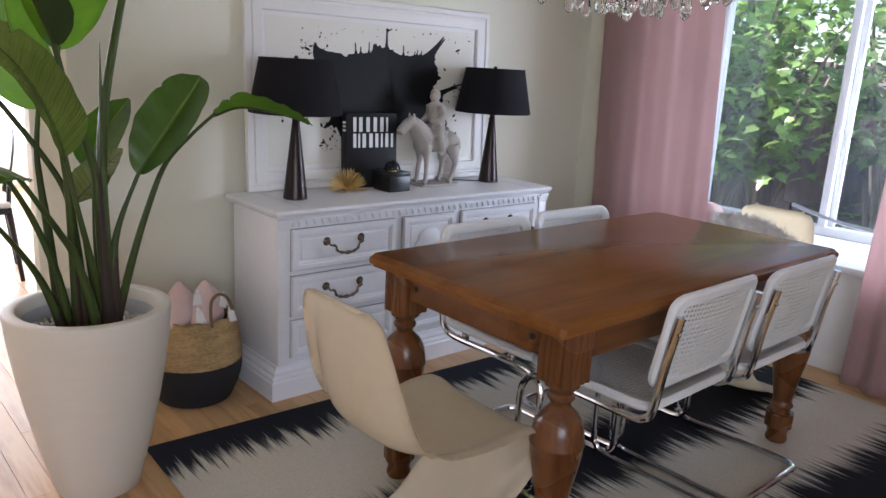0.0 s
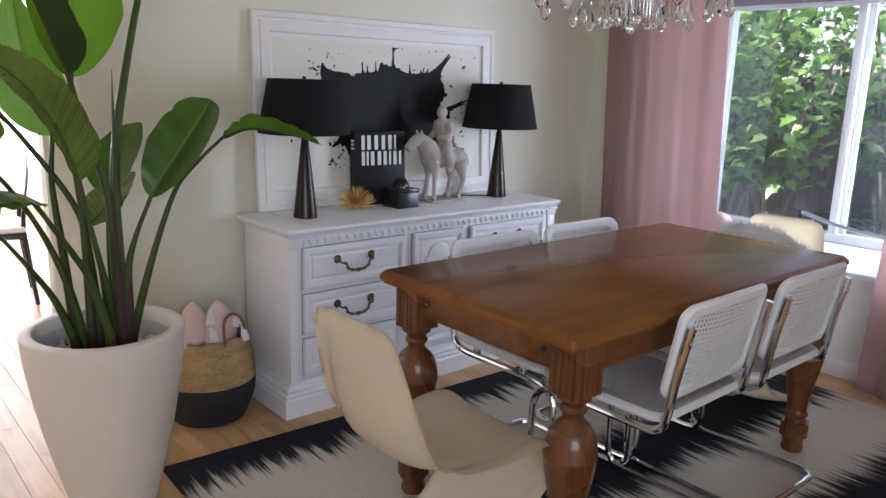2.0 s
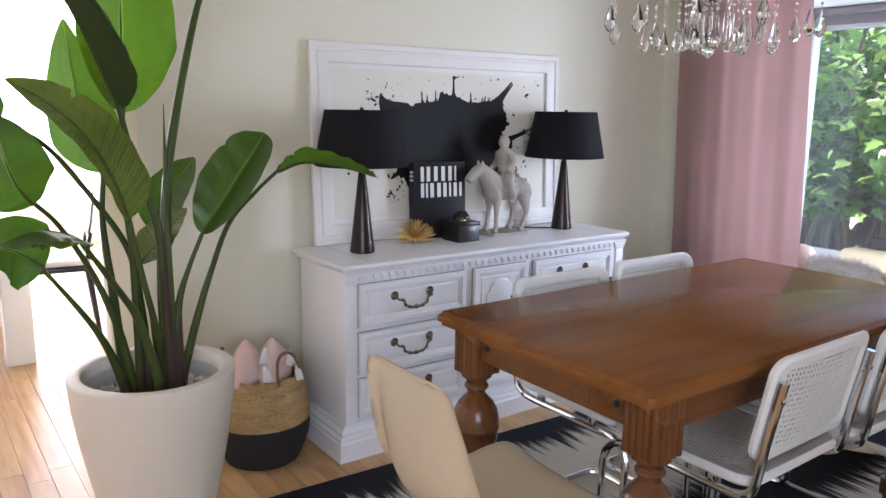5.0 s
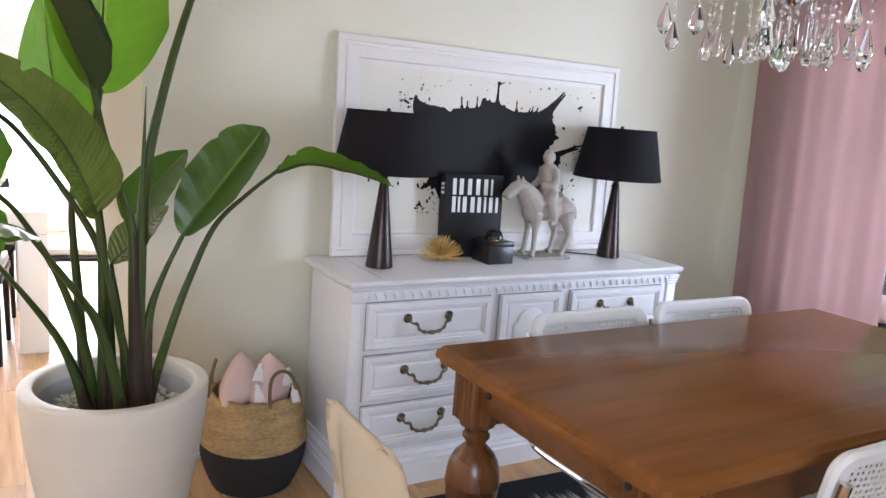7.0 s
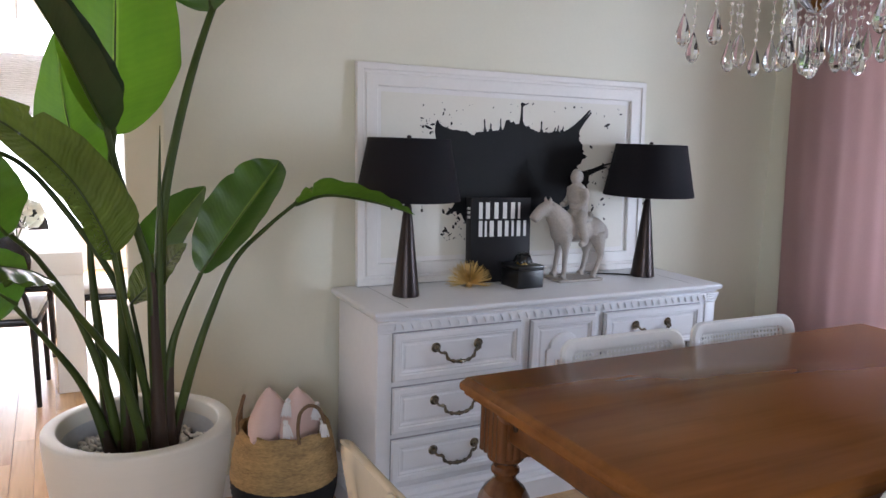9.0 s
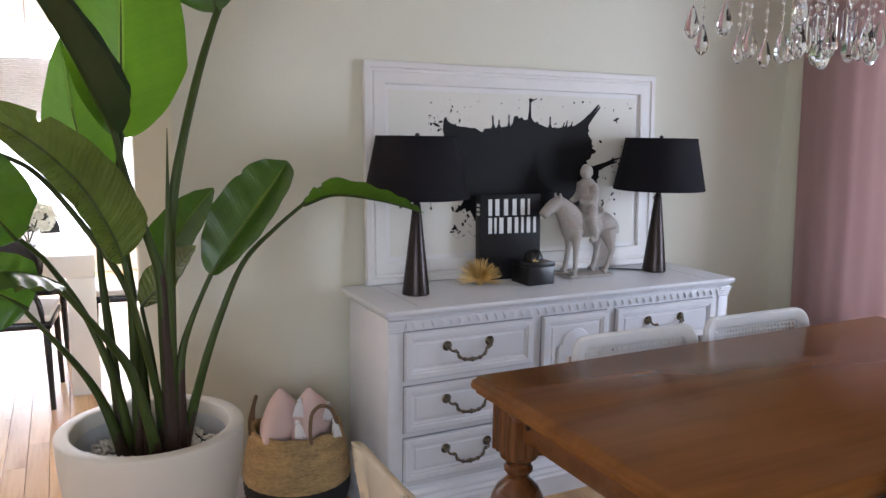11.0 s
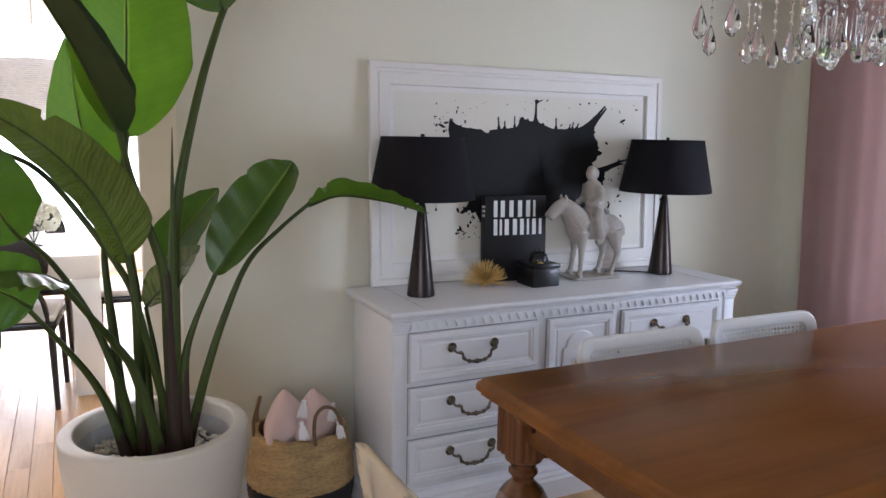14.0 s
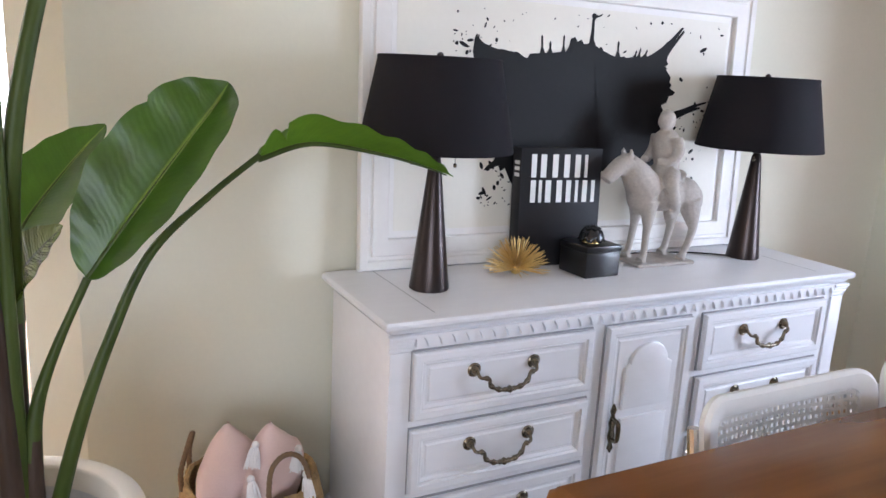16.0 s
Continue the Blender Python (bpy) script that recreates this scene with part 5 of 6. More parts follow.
def leaf_mesh(rib, width, face, fold=25, wave=0.0015, seed=0, base=0.28, split=None, curl=0.0, blunt=1.8):
    """A paddle leaf about a midrib through the given points; face: where its upper side looks; fold: degrees each half rises;
    split: (position, side, depth) of a tear in the blade; curl: degrees by which the margin bends down again;
    blunt: how round the tip is."""
    pts = smooth_path(rib, 14)
    n, half = len(pts) - 1, 9
    bm = bmesh.new()
    uvl = bm.loops.layers.uv.new("UVMap")
    face = Vector(face).normalized()
    rows = []
    for i, p in enumerate(pts):
        t = i / n
        d = (pts[min(i + 1, n)] - pts[max(i - 1, 0)]).normalized()
        side = d.cross(face).normalized()
        up = side.cross(d).normalized()
        w = width / 2 * (min(1, t / base) ** 0.55 if t < base else (max(0.0, 1 - ((t - base) / (1 - base)) ** blunt)) ** 0.85) + 0.002
        row = []
        for k in range(-half, half + 1):
            u = k / half
            ww = w
            if split and (1 if u > 0 else -1) == split[1]:
                gap = abs(t - split[0])
                if gap < 0.02 and abs(u) > 1 - split[2]:
                    ww = w * (1 - (1 - gap / 0.02) * split[2] * 0.9)
            a = radians(fold - curl * abs(u))
            row.append(bm.verts.new(p + side * (u * ww * math.cos(a)) + up * (abs(u) * ww * math.sin(a) + wave * math.sin(t * 40 + seed + u * 2) * abs(u) + 0.4 * wave * noise.noise((t * 9, u * 3, seed)))))
        rows.append(row)
    for i in range(n):
        for k in range(2 * half):
            f = bm.faces.new((rows[i][k], rows[i][k + 1], rows[i + 1][k + 1], rows[i + 1][k]))
            for lp, (a, b2) in zip(f.loops, ((i, k), (i, k + 1), (i + 1, k + 1), (i + 1, k))):
                lp[uvl].uv = (a / n, b2 / (2 * half))
    return bm


def potted_plant():
    pl = thing("potted_plant", Matrix(), "tall bird of paradise plant in a white ribbed planter", "plant")
    cx, cy = -0.748, -0.715
    m0 = Matrix.Translation((cx, cy, 0))
    prof = [(0.118, 0.0), (0.124, 0.004), (0.135, 0.05), (0.163, 0.16), (0.190, 0.28), (0.212, 0.40), (0.226, 0.50), (0.231, 0.56), (0.2325, 0.588), (0.2315, 0.593), (0.2285, 0.596), (0.200, 0.596), (0.1965, 0.594), (0.195, 0.589), (0.188, 0.55)]
    part("planter", lathe(bmesh.new(), prof, 72, m0, cap=False), POT, pl, "white finely ribbed tapering planter", smooth=50)
    part("planter_lining", lathe(bmesh.new(), [(0.1875, 0.56), (0.184, 0.50), (0.178, 0.44)], 48, m0, cap=False), POT_IN, pl)
    part("planter_foot", lathe(bmesh.new(), [(0.112, 0.0), (0.117, 0.003)], 40, m0), POT, pl)
    bm = bmesh.new()
    lathe(bm, [(0.002, 0.512), (0.09, 0.51), (0.182, 0.503), (0.18, 0.49)], 40, m0, cap=False)
    part("soil", bm, SOIL, pl)
    rg = random.Random(3)
    bm = bmesh.new()
    for k in range(620):
        r, a = 0.176 * math.sqrt(rg.random()), rg.uniform(0, 6.283)
        if r < 0.05:
            continue
        s = rg.uniform(0.006, 0.0115)
        bmesh.ops.create_icosphere(bm, subdivisions=1, radius=s, matrix=pose(cx + r * math.cos(a), cy + r * math.sin(a), 0.513 + rg.uniform(0, 0.007), rg.uniform(0, 90), rg.uniform(0, 90), 0) @ Matrix.Diagonal((1, rg.uniform(0.6, 1), rg.uniform(0.5, 0.8), 1)))
    pb = part("gravel", bm, PEBBLE, pl, "white pebbles on the soil", smooth=80)
    pb["kind"] = "stuff"

    def stalk(points, r0, r1, sheath=0.22, flat=1.0):
        q = smooth_path(points, 10)
        n = len(q) - 1
        r0 *= 1.0
        rad = [r0 + (r1 - r0) * min(1, (k / n) * 1.15) ** 0.55 for k in range(n + 1)]
        part("stalk", tube(bmesh.new(), q, rad, 10), STEM, pl, smooth=70)
        if sheath:
            k = max(3, int(n * sheath))
            part("sheath", tube(bmesh.new(), [v + Vector((0.001, -0.002, 0)) for v in q[:k]], [rad[i] * (1.16 - 0.4 * i / k) for i in range(k)], 10), SHEATH, pl, smooth=70)

    def leaf(points, width, face, mat=LEAF, **k):
        part("leaf", leaf_mesh(points, width, face, **k), mat, pl, smooth=80)
        q = smooth_path(points, 8)
        n = len(q)
        nv = Vector(face).normalized()
        part("midrib", tube(bmesh.new(), [v - nv * 0.002 for v in q[: n - 2]], [0.0052 - 0.0042 * i / n for i in range(n - 2)], 8), STEM, pl, smooth=70)

    # the broad leaf before the wall, its near half turned to the room
    stalk([(-0.682, -0.73, 0.50), (-0.676, -0.730, 0.702), (-0.665, -0.725, 0.791), (-0.635, -0.720, 0.877), (-0.587, -0.715, 0.981)], 0.022, 0.0065, 0.4)
    leaf([(-0.587, -0.715, 0.981), (-0.538, -0.712, 1.05), (-0.462, -0.698, 1.150), (-0.395, -0.684, 1.235), (-0.366, -0.676, 1.276)], 0.192, (-0.52, -0.72, 0.46), fold=30, wave=0.002, seed=1, base=0.38, split=(0.62, -1, 0.10), blunt=2.3)
    # the long arching one with a folded, drooping leaf
    stalk([(-0.664, -0.705, 0.49), (-0.663, -0.705, 0.535), (-0.616, -0.725, 0.729), (-0.563, -0.720, 0.877), (-0.497, -0.705, 1.010), (-0.402, -0.685, 1.096), (-0.315, -0.664, 1.159)], 0.021, 0.0055, 0.3)
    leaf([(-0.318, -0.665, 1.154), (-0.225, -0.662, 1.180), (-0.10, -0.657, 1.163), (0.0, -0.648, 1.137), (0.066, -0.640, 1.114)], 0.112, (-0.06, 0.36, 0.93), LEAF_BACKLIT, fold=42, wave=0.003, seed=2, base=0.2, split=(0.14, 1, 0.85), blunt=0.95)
    # the big bronze-green leaf that leans towards the room
    stalk([(-0.707, -0.720, 0.500), (-0.707, -0.720, 0.551), (-0.743, -0.745, 0.735), (-0.775, -0.757, 0.896), (-0.801, -0.760, 1.055)], 0.019, 0.007, 0.45)
    leaf([(-0.800, -0.764, 1.046), (-0.830, -0.800, 1.125), (-0.880, -0.850, 1.222), (-0.945, -0.925, 1.303), (-1.02, -0.985, 1.365), (-1.10, -1.03, 1.41)], 0.180, (0.664, -0.748, -0.013), LEAF_OLD, fold=32, wave=0.0022, seed=3, base=0.16, split=(0.72, 1, 0.5), blunt=2.4)
    # the rolled leaf above, its shade put into a darker leaf colour
    stalk([(-0.705, -0.745, 0.500), (-0.705, -0.745, 0.596), (-0.709, -0.735, 0.828), (-0.714, -0.730, 0.990), (-0.749, -0.735, 1.125), (-0.781, -0.740, 1.238), (-0.806, -0.740, 1.360)], 0.026, 0.008, 0.6)
    leaf([(-0.800, -0.740, 1.345), (-0.838, -0.77, 1.42), (-0.89, -0.81, 1.53), (-0.965, -0.865, 1.66), (-1.04, -0.91, 1.77)], 0.17, (0.80, -0.30, 0.50), LEAF_SHADED, fold=64, wave=0.0015, seed=4, base=0.25)
    # two leaves that the light shines through, their colour lightened for it
    stalk([(-0.779, -0.700, 0.500), (-0.779, -0.700, 0.568), (-0.780, -0.700, 0.916), (-0.788, -0.700, 1.029), (-0.801, -0.700, 1.197), (-0.785, -0.700, 1.347)], 0.021, 0.008, 0.35)
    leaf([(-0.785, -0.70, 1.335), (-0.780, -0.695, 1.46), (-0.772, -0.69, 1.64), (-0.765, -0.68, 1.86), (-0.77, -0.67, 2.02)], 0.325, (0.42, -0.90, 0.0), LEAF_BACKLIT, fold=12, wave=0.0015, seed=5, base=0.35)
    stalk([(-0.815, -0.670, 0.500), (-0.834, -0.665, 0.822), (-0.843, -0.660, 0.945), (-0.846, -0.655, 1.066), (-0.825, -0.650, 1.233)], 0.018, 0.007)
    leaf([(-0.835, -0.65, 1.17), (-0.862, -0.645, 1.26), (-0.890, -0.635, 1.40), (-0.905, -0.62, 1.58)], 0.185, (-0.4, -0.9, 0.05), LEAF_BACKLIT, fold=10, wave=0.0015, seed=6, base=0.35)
    # a closed spear
    q = smooth_path([(-0.695, -0.735, 0.50), (-0.694, -0.732, 0.80), (-0.689, -0.725, 1.10), (-0.681, -0.721, 1.362)], 10)
    part("spear", tube(bmesh.new(), q, [0.019 - 0.018 * (k / (len(q) - 1)) ** 1.1 for k in range(len(q))], 10), STEM, pl, smooth=70)
    # the tallest stalk, its leaf above the view
    stalk([(-0.696, -0.710, 0.500), (-0.696, -0.710, 0.574), (-0.687, -0.700, 0.983), (-0.674, -0.705, 1.167), (-0.642, -0.700, 1.329), (-0.594, -0.670, 1.498), (-0.546, -0.625, 1.628), (-0.515, -0.60, 1.70)], 0.022, 0.0095, 0.35)
    leaf([(-0.532, -0.610, 1.665), (-0.545, -0.60, 1.75), (-0.60, -0.58, 1.90), (-0.68, -0.56, 2.05)], 0.24, (-0.6, -0.7, 0.1), fold=20, wave=0.0015, seed=7)
    # small leaves behind
    stalk([(-0.70, -0.70, 0.50), (-0.705, -0.67, 0.75), (-0.69, -0.63, 0.98)], 0.016, 0.006)
    leaf([(-0.70, -0.60, 0.99), (-0.655, -0.57, 1.06), (-0.59, -0.545, 1.14), (-0.540, -0.530, 1.195)], 0.15, (-0.5, -0.7, 0.45), fold=20, seed=8)
    leaf([(-0.755, -0.66, 0.90), (-0.70, -0.655, 0.955), (-0.655, -0.665, 1.01), (-0.615, -0.675, 1.055)], 0.14, (-0.35, -0.45, 0.82), LEAF_OLD, fold=14, seed=9)
    stalk([(-0.72, -0.70, 0.50), (-0.735, -0.68, 0.75), (-0.755, -0.662, 0.90)], 0.014, 0.005)
    # leaves reaching to the side
    stalk([(-0.802, -0.690, 0.500), (-0.802, -0.690, 0.553), (-0.829, -0.690, 0.713), (-0.887, -0.680, 0.889), (-0.964, -0.690, 1.031), (-1.020, -0.710, 1.098)], 0.021, 0.006, 0.25)
    leaf([(-1.025, -0.712, 1.095), (-1.06, -0.72, 1.15), (-1.085, -0.725, 1.23), (-1.10, -0.72, 1.33)], 0.21, (-0.3, -0.9, 0.2), fold=12, seed=10, base=0.4, blunt=3.0)
    stalk([(-0.759, -0.700, 0.500), (-0.759, -0.700, 0.611), (-0.766, -0.690, 0.788), (-0.788, -0.670, 0.950), (-0.890, -0.650, 1.131), (-0.984, -0.640, 1.254), (-1.078, -0.630, 1.305)], 0.019, 0.006, 0.25)
    leaf([(-1.085, -0.63, 1.285), (-1.13, -0.64, 1.33), (-1.19, -0.65, 1.37), (-1.27, -0.66, 1.38)], 0.19, (-0.2, -0.6, 0.75), fold=14, seed=13)
    stalk([(-0.752, -0.780, 0.500), (-0.752, -0.780, 0.582), (-0.796, -0.785, 0.761), (-0.837, -0.800, 0.842), (-0.895, -0.845, 0.935), (-0.943, -0.877, 1.011)], 0.021, 0.007, 0.25)
    leaf([(-0.935, -0.88, 1.012), (-0.985, -0.905, 1.045), (-1.06, -0.935, 1.06), (-1.16, -0.96, 1.03)], 0.19, (-0.1, 0.1, 0.98), fold=-20, wave=0.004, seed=11, blunt=3.0)
    stalk([(-0.813, -0.700, 0.500), (-0.847, -0.690, 0.623), (-0.887, -0.690, 0.721), (-0.952, -0.700, 0.828), (-1.018, -0.720, 0.926)], 0.020, 0.006, 0.2)
    leaf([(-1.012, -0.72, 0.93), (-1.055, -0.73, 0.965), (-1.10, -0.74, 0.99), (-1.17, -0.75, 1.0)], 0.20, (-0.25, -0.75, 0.6), fold=12, seed=12, blunt=3.0)
    return pl


potted_plant()

# ---------------------------------------------------------------- chandelier
def chandelier():
    cx, cy = 0.635, -1.545
    ch = thing("chandelier", pose(cx, cy, 0), "crystal chandelier with strings of clear pear drops", "chandelier")
    part("canopy", lathe(bmesh.new(), [(0.006, 2.44), (0.05, 2.455), (0.06, 2.48), (0.06, 2.4985)], 28), CHROME, ch)
    part("stem", tube(bmesh.new(), [(0, 0, 1.70), (0, 0, 2.45)], 0.006, 10), CHROME, ch)
    part("hub", lathe(bmesh.new(), [(0.004, 1.66), (0.02, 1.67), (0.05, 1.70), (0.03, 1.74), (0.045, 1.78), (0.02, 1.83), (0.008, 1.86)], 24), CHROME, ch)
    for r, z in ((0.255, 1.80), (0.18, 1.77), (0.085, 1.74)):
        q = [(r * math.cos(a * 0.1745), r * math.sin(a * 0.1745), z) for a in range(36)]
        part("hoop", tube(bmesh.new(), q, 0.005, 8, closed=True), CHROME, ch)
    for k in range(6):
        a = k * math.pi / 3
        q = smooth_path([(0.02 * math.cos(a), 0.02 * math.sin(a), 1.76), (0.14 * math.cos(a), 0.14 * math.sin(a), 1.72), (0.255 * math.cos(a), 0.255 * math.sin(a), 1.80), (0.27 * math.cos(a), 0.27 * math.sin(a), 1.84)], 6)
        part("arm", tube(bmesh.new(), q, 0.005, 8), CHROME, ch)
    # shapes shared by all strings: a faceted pear, a round bead, a long prism
    bm = lathe(bmesh.new(), [(0.0008, 0.0), (0.0045, -0.008), (0.0105, -0.026), (0.0160, -0.045), (0.0172, -0.054), (0.012, -0.068), (0.003, -0.076)], 8)
    pear = finish("pear_drop", bm, CRYSTAL, 5)
    pear.parent = ch
    pear.matrix_basis = Matrix.Translation((0.2 * 1.275, 0, 1.645))
    bm = bmesh.new()
    bmesh.ops.create_icosphere(bm, subdivisions=1, radius=0.0050)
    bead = finish("bead", bm, CRYSTAL, 5)
    bead.parent = ch
    bead.matrix_basis = Matrix.Translation((0.255, 0, 1.79))
    bm = lathe(bmesh.new(), [(0.0008, 0.0), (0.0055, -0.008), (0.0062, -0.07), (0.001, -0.082)], 6)
    prism = finish("prism", bm, CRYSTAL, 5)
    prism.parent = ch
    prism.matrix_basis = Matrix.Translation((0.085, 0, 1.735))
    wire = bmesh.new()
    rg = random.Random(5)

    def string(r, a, top, bottom, drop):
        x, y = r * math.cos(a), r * math.sin(a)
        end = bottom + (0.070 if drop is pear else 0.082)
        n = max(1, int((top - end) / 0.021))
        for k in range(n):
            again(bead, "bead", ch, pose(x, y, top - 0.008 - k * (top - end) / n, rg.uniform(0, 60), 0, rg.uniform(0, 90)))
        again(drop, "pear_drop" if drop is pear else "prism", ch, pose(x, y, end, 0, 0, rg.uniform(0, 45)))
        tube(wire, [(x, y, top), (x, y, end - 0.002)], 0.0006, 4)
    for k in range(11):
        string(0.288, 2 * math.pi * k / 11 + 0.21, 1.80, 1.575 + rg.uniform(-0.012, 0.025), pear)
    for k in range(9):
        string(0.182, 2 * math.pi * k / 9 + 0.05, 1.77, 1.532 + rg.uniform(-0.004, 0.014), pear)
    for k in range(8):
        string(0.088, 2 * math.pi * k / 8, 1.74, 1.532 + rg.uniform(0, 0.012), pear)
    for k in range(9):
        string(0.060, 2 * math.pi * k / 9 + 0.3, 1.72, 1.555 + rg.uniform(0, 0.02), prism)
    string(0.0, 0, 1.66, 1.52, pear)
    part("string_wire", wire, CHROME, ch)["kind"] = "stuff"
    return ch


chandelier()

# ---------------------------------------------------------------- breakfast room
WHITE_LACQ = material("white_lacquer", (0.80, 0.79, 0.77), 0.3, var=0.02)
bt = thing("breakfast_table", pose(-2.45, 1.40, 0), "white lacquered parsons table with thick square legs", "table")
part("tabletop", one_box(0, 0, 0.61, 1.65, 0.95, 0.725, 0.003), WHITE_LACQ, bt)
for x, y in ((0, 0), (1.515, 0), (0, 0.815), (1.515, 0.815)):
    part("leg", one_box(x + 0.001, y + 0.001, 0, x + 0.134, y + 0.134, 0.609, 0.003), WHITE_LACQ, bt)

CHAIR_BLACK = material("black_chair_lacquer", (0.010, 0.010, 0.011), 0.25, var=0.1)
SEAT_PALE = material("pale_seat_cloth", (0.62, 0.60, 0.57), 0.5, var=0.06)


def black_chair():
    c = thing("breakfast_chair", Matrix(), "glossy black breakfast chair with round back and pale seat", "chair", "black chairs round the breakfast table")
    part("seat", one_box(-0.21, -0.20, 0.43, 0.21, 0.21, 0.465, 0.012), SEAT_PALE, c, "pale padded seat")
    part("seat_frame", one_box(-0.215, -0.205, 0.395, 0.215, 0.215, 0.4295, 0.006), CHAIR_BLACK, c)
    for x, y, tx, ty in ((-0.19, 0.19, -0.01, 0.01), (0.19, 0.19, 0.01, 0.01), (-0.19, -0.19, -0.015, -0.04), (0.19, -0.19, 0.015, -0.04)):
        part("leg", tube(bmesh.new(), [(x + tx, y + ty, 0), (x, y, 0.394)], [0.012, 0.018], 10), CHAIR_BLACK, c)
    for s in (-1, 1):
        part("back_post", tube(bmesh.new(), smooth_path([(s * 0.18, -0.19, 0.43), (s * 0.16, -0.20, 0.54), (s * 0.12, -0.215, 0.60)], 4), 0.013, 8), CHAIR_BLACK, c)
    bm = bmesh.new()
    bmesh.ops.create_uvsphere(bm, u_segments=28, v_segments=14, radius=1, matrix=pose(0, -0.225, 0.715, 8, 0, 0) @ Matrix.Diagonal((0.20, 0.018, 0.165, 1)))
    part("backrest", bm, CHAIR_BLACK, c, "oval black backrest")
    return c


bc = black_chair()
bc.matrix_world = pose(-1.20, 1.49, 0, 0, 0, -6)
copy_thing(bc, pose(-1.15, 2.30, 0, 0, 0, 180))
copy_thing(bc, pose(-1.85, 1.42, 0, 0, 0, 6))
copy_thing(bc, pose(-0.62, 1.95, 0, 0, 0, 82))
copy_thing(bc, pose(-1.90, 2.32, 0, 0, 0, 176))

pd = thing("pendant_lamp", pose(-1.05, 1.93, -0.035), "white woven drum pendant lamp over the breakfast table", "lamp")
WOVEN_WHITE = material("white_woven_shade", (0.88, 0.88, 0.88), 0.7, var=0.12, grain=50, patch=30, stretch=(1, 1, 6), bump=0.4, bump_scale=60, trans=0.7)
wire = bmesh.new()
for k in range(8):
    a = k * math.pi / 4
    tube(wire, [(0.207 * math.cos(a), 0.207 * math.sin(a), 1.437), (0.157 * math.cos(a), 0.157 * math.sin(a), 1.733)], 0.003, 5)
shade = part("shade_frame", wire, WOVEN_WHITE, pd, "white wire frame of the drum shade")
for k in range(30):
    z = 1.435 + 0.30 * k / 29
    r = 0.215 - 0.05 * k / 29
    part("woven_ring", tube(bmesh.new(), [((r + 0.003 * math.sin(a * 3 + k)) * math.cos(a * math.pi / 24), (r + 0.003 * math.sin(a * 3 + k)) * math.sin(a * math.pi / 24), z) for a in range(48)], 0.0056, 5, closed=True), WOVEN_WHITE, shade)
part("cord", tube(bmesh.new(), [(0, 0, 1.70), (0, 0, 2.533)], 0.004, 8), CHROME, pd)
part("canopy", lathe(bmesh.new(), [(0.05, 2.505), (0.05, 2.534)], 20), CHROME, pd)

vs = thing("flower_vase", pose(-1.10, 1.80, 0.726) @ Matrix.Scale(1.25, 4), "glass vase of white hydrangea blooms on the breakfast table", "vase")
part("vase", lathe(bmesh.new(), [(0.035, 0), (0.04, 0.004), (0.045, 0.06), (0.035, 0.09), (0.032, 0.09), (0.041, 0.06), (0.036, 0.008)], 24), glass("vase_glass"), vs)
PETAL = material("white_petal", (0.80, 0.80, 0.70), 0.7, var=0.1, trans=0.3)
rg = random.Random(8)
for cx, cy, cz, R in ((-0.05, 0.0, 0.135, 0.062), (0.055, -0.02, 0.125, 0.058), (0.0, 0.05, 0.15, 0.058)):
    bm = bmesh.new()
    for k in range(150):
        d = Vector((rg.gauss(0, 1), rg.gauss(0, 1), rg.gauss(0.25, 1))).normalized()
        q = d.to_track_quat("Z", "Y").to_matrix().to_4x4()
        bmesh.ops.create_circle(bm, cap_ends=True, segments=5, radius=0.013, matrix=Matrix.Translation(Vector((cx, cy, cz)) + d * R * rg.uniform(0.88, 1.05)) @ q @ pose(0, 0, 0, rg.uniform(-35, 35), rg.uniform(-35, 35), 0))
    o = part("bloom", bm, PETAL, vs, "white hydrangea bloom")
bm = bmesh.new()
for x, y in ((-0.04, 0), (0.04, -0.015), (0, 0.04)):
    tube(bm, [(0, 0, 0.01), (x, y, 0.12)], 0.003, 6)
part("flower_stem", bm, STEM, vs)

# frames of the far windows, and a glowing sheet added for the bright yard
fw = tagged(thing("window_2", pose(0, 5.0, 0), "tall white framed windows of the breakfast room", "window"), kind="structure")
for x0, x1 in ((-5.04, -3.1), (-2.94, -0.05), (0.11, 0.5)):
    part("window_frame", one_box(x0, 0.02, 0.35, x1, 0.07, 0.40, 0.004), TRIM, fw)
    part("window_frame", one_box(x0, 0.02, 2.25, x1, 0.07, 2.30, 0.004), TRIM, fw)
    part("rail", one_box(x0, 0.02, 1.28, x1, 0.07, 1.325, 0.004), TRIM, fw)
    p = part("pane", one_box(x0, 0.043, 0.40, x1, 0.047, 2.25), PANE, fw)
    p.visible_shadow = False
GLOW = bpy.data.materials.new("glowing_yard_sheet")
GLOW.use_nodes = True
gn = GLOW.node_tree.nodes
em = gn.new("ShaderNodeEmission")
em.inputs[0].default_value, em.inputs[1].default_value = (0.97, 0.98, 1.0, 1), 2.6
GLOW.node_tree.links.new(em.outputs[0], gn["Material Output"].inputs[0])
structure("backdrop_yard", one_box(-12, 9.0, -2, 8, 9.1, 6), GLOW, "glowing white sheet standing in for the overexposed yard behind the breakfast room windows", "backdrop")

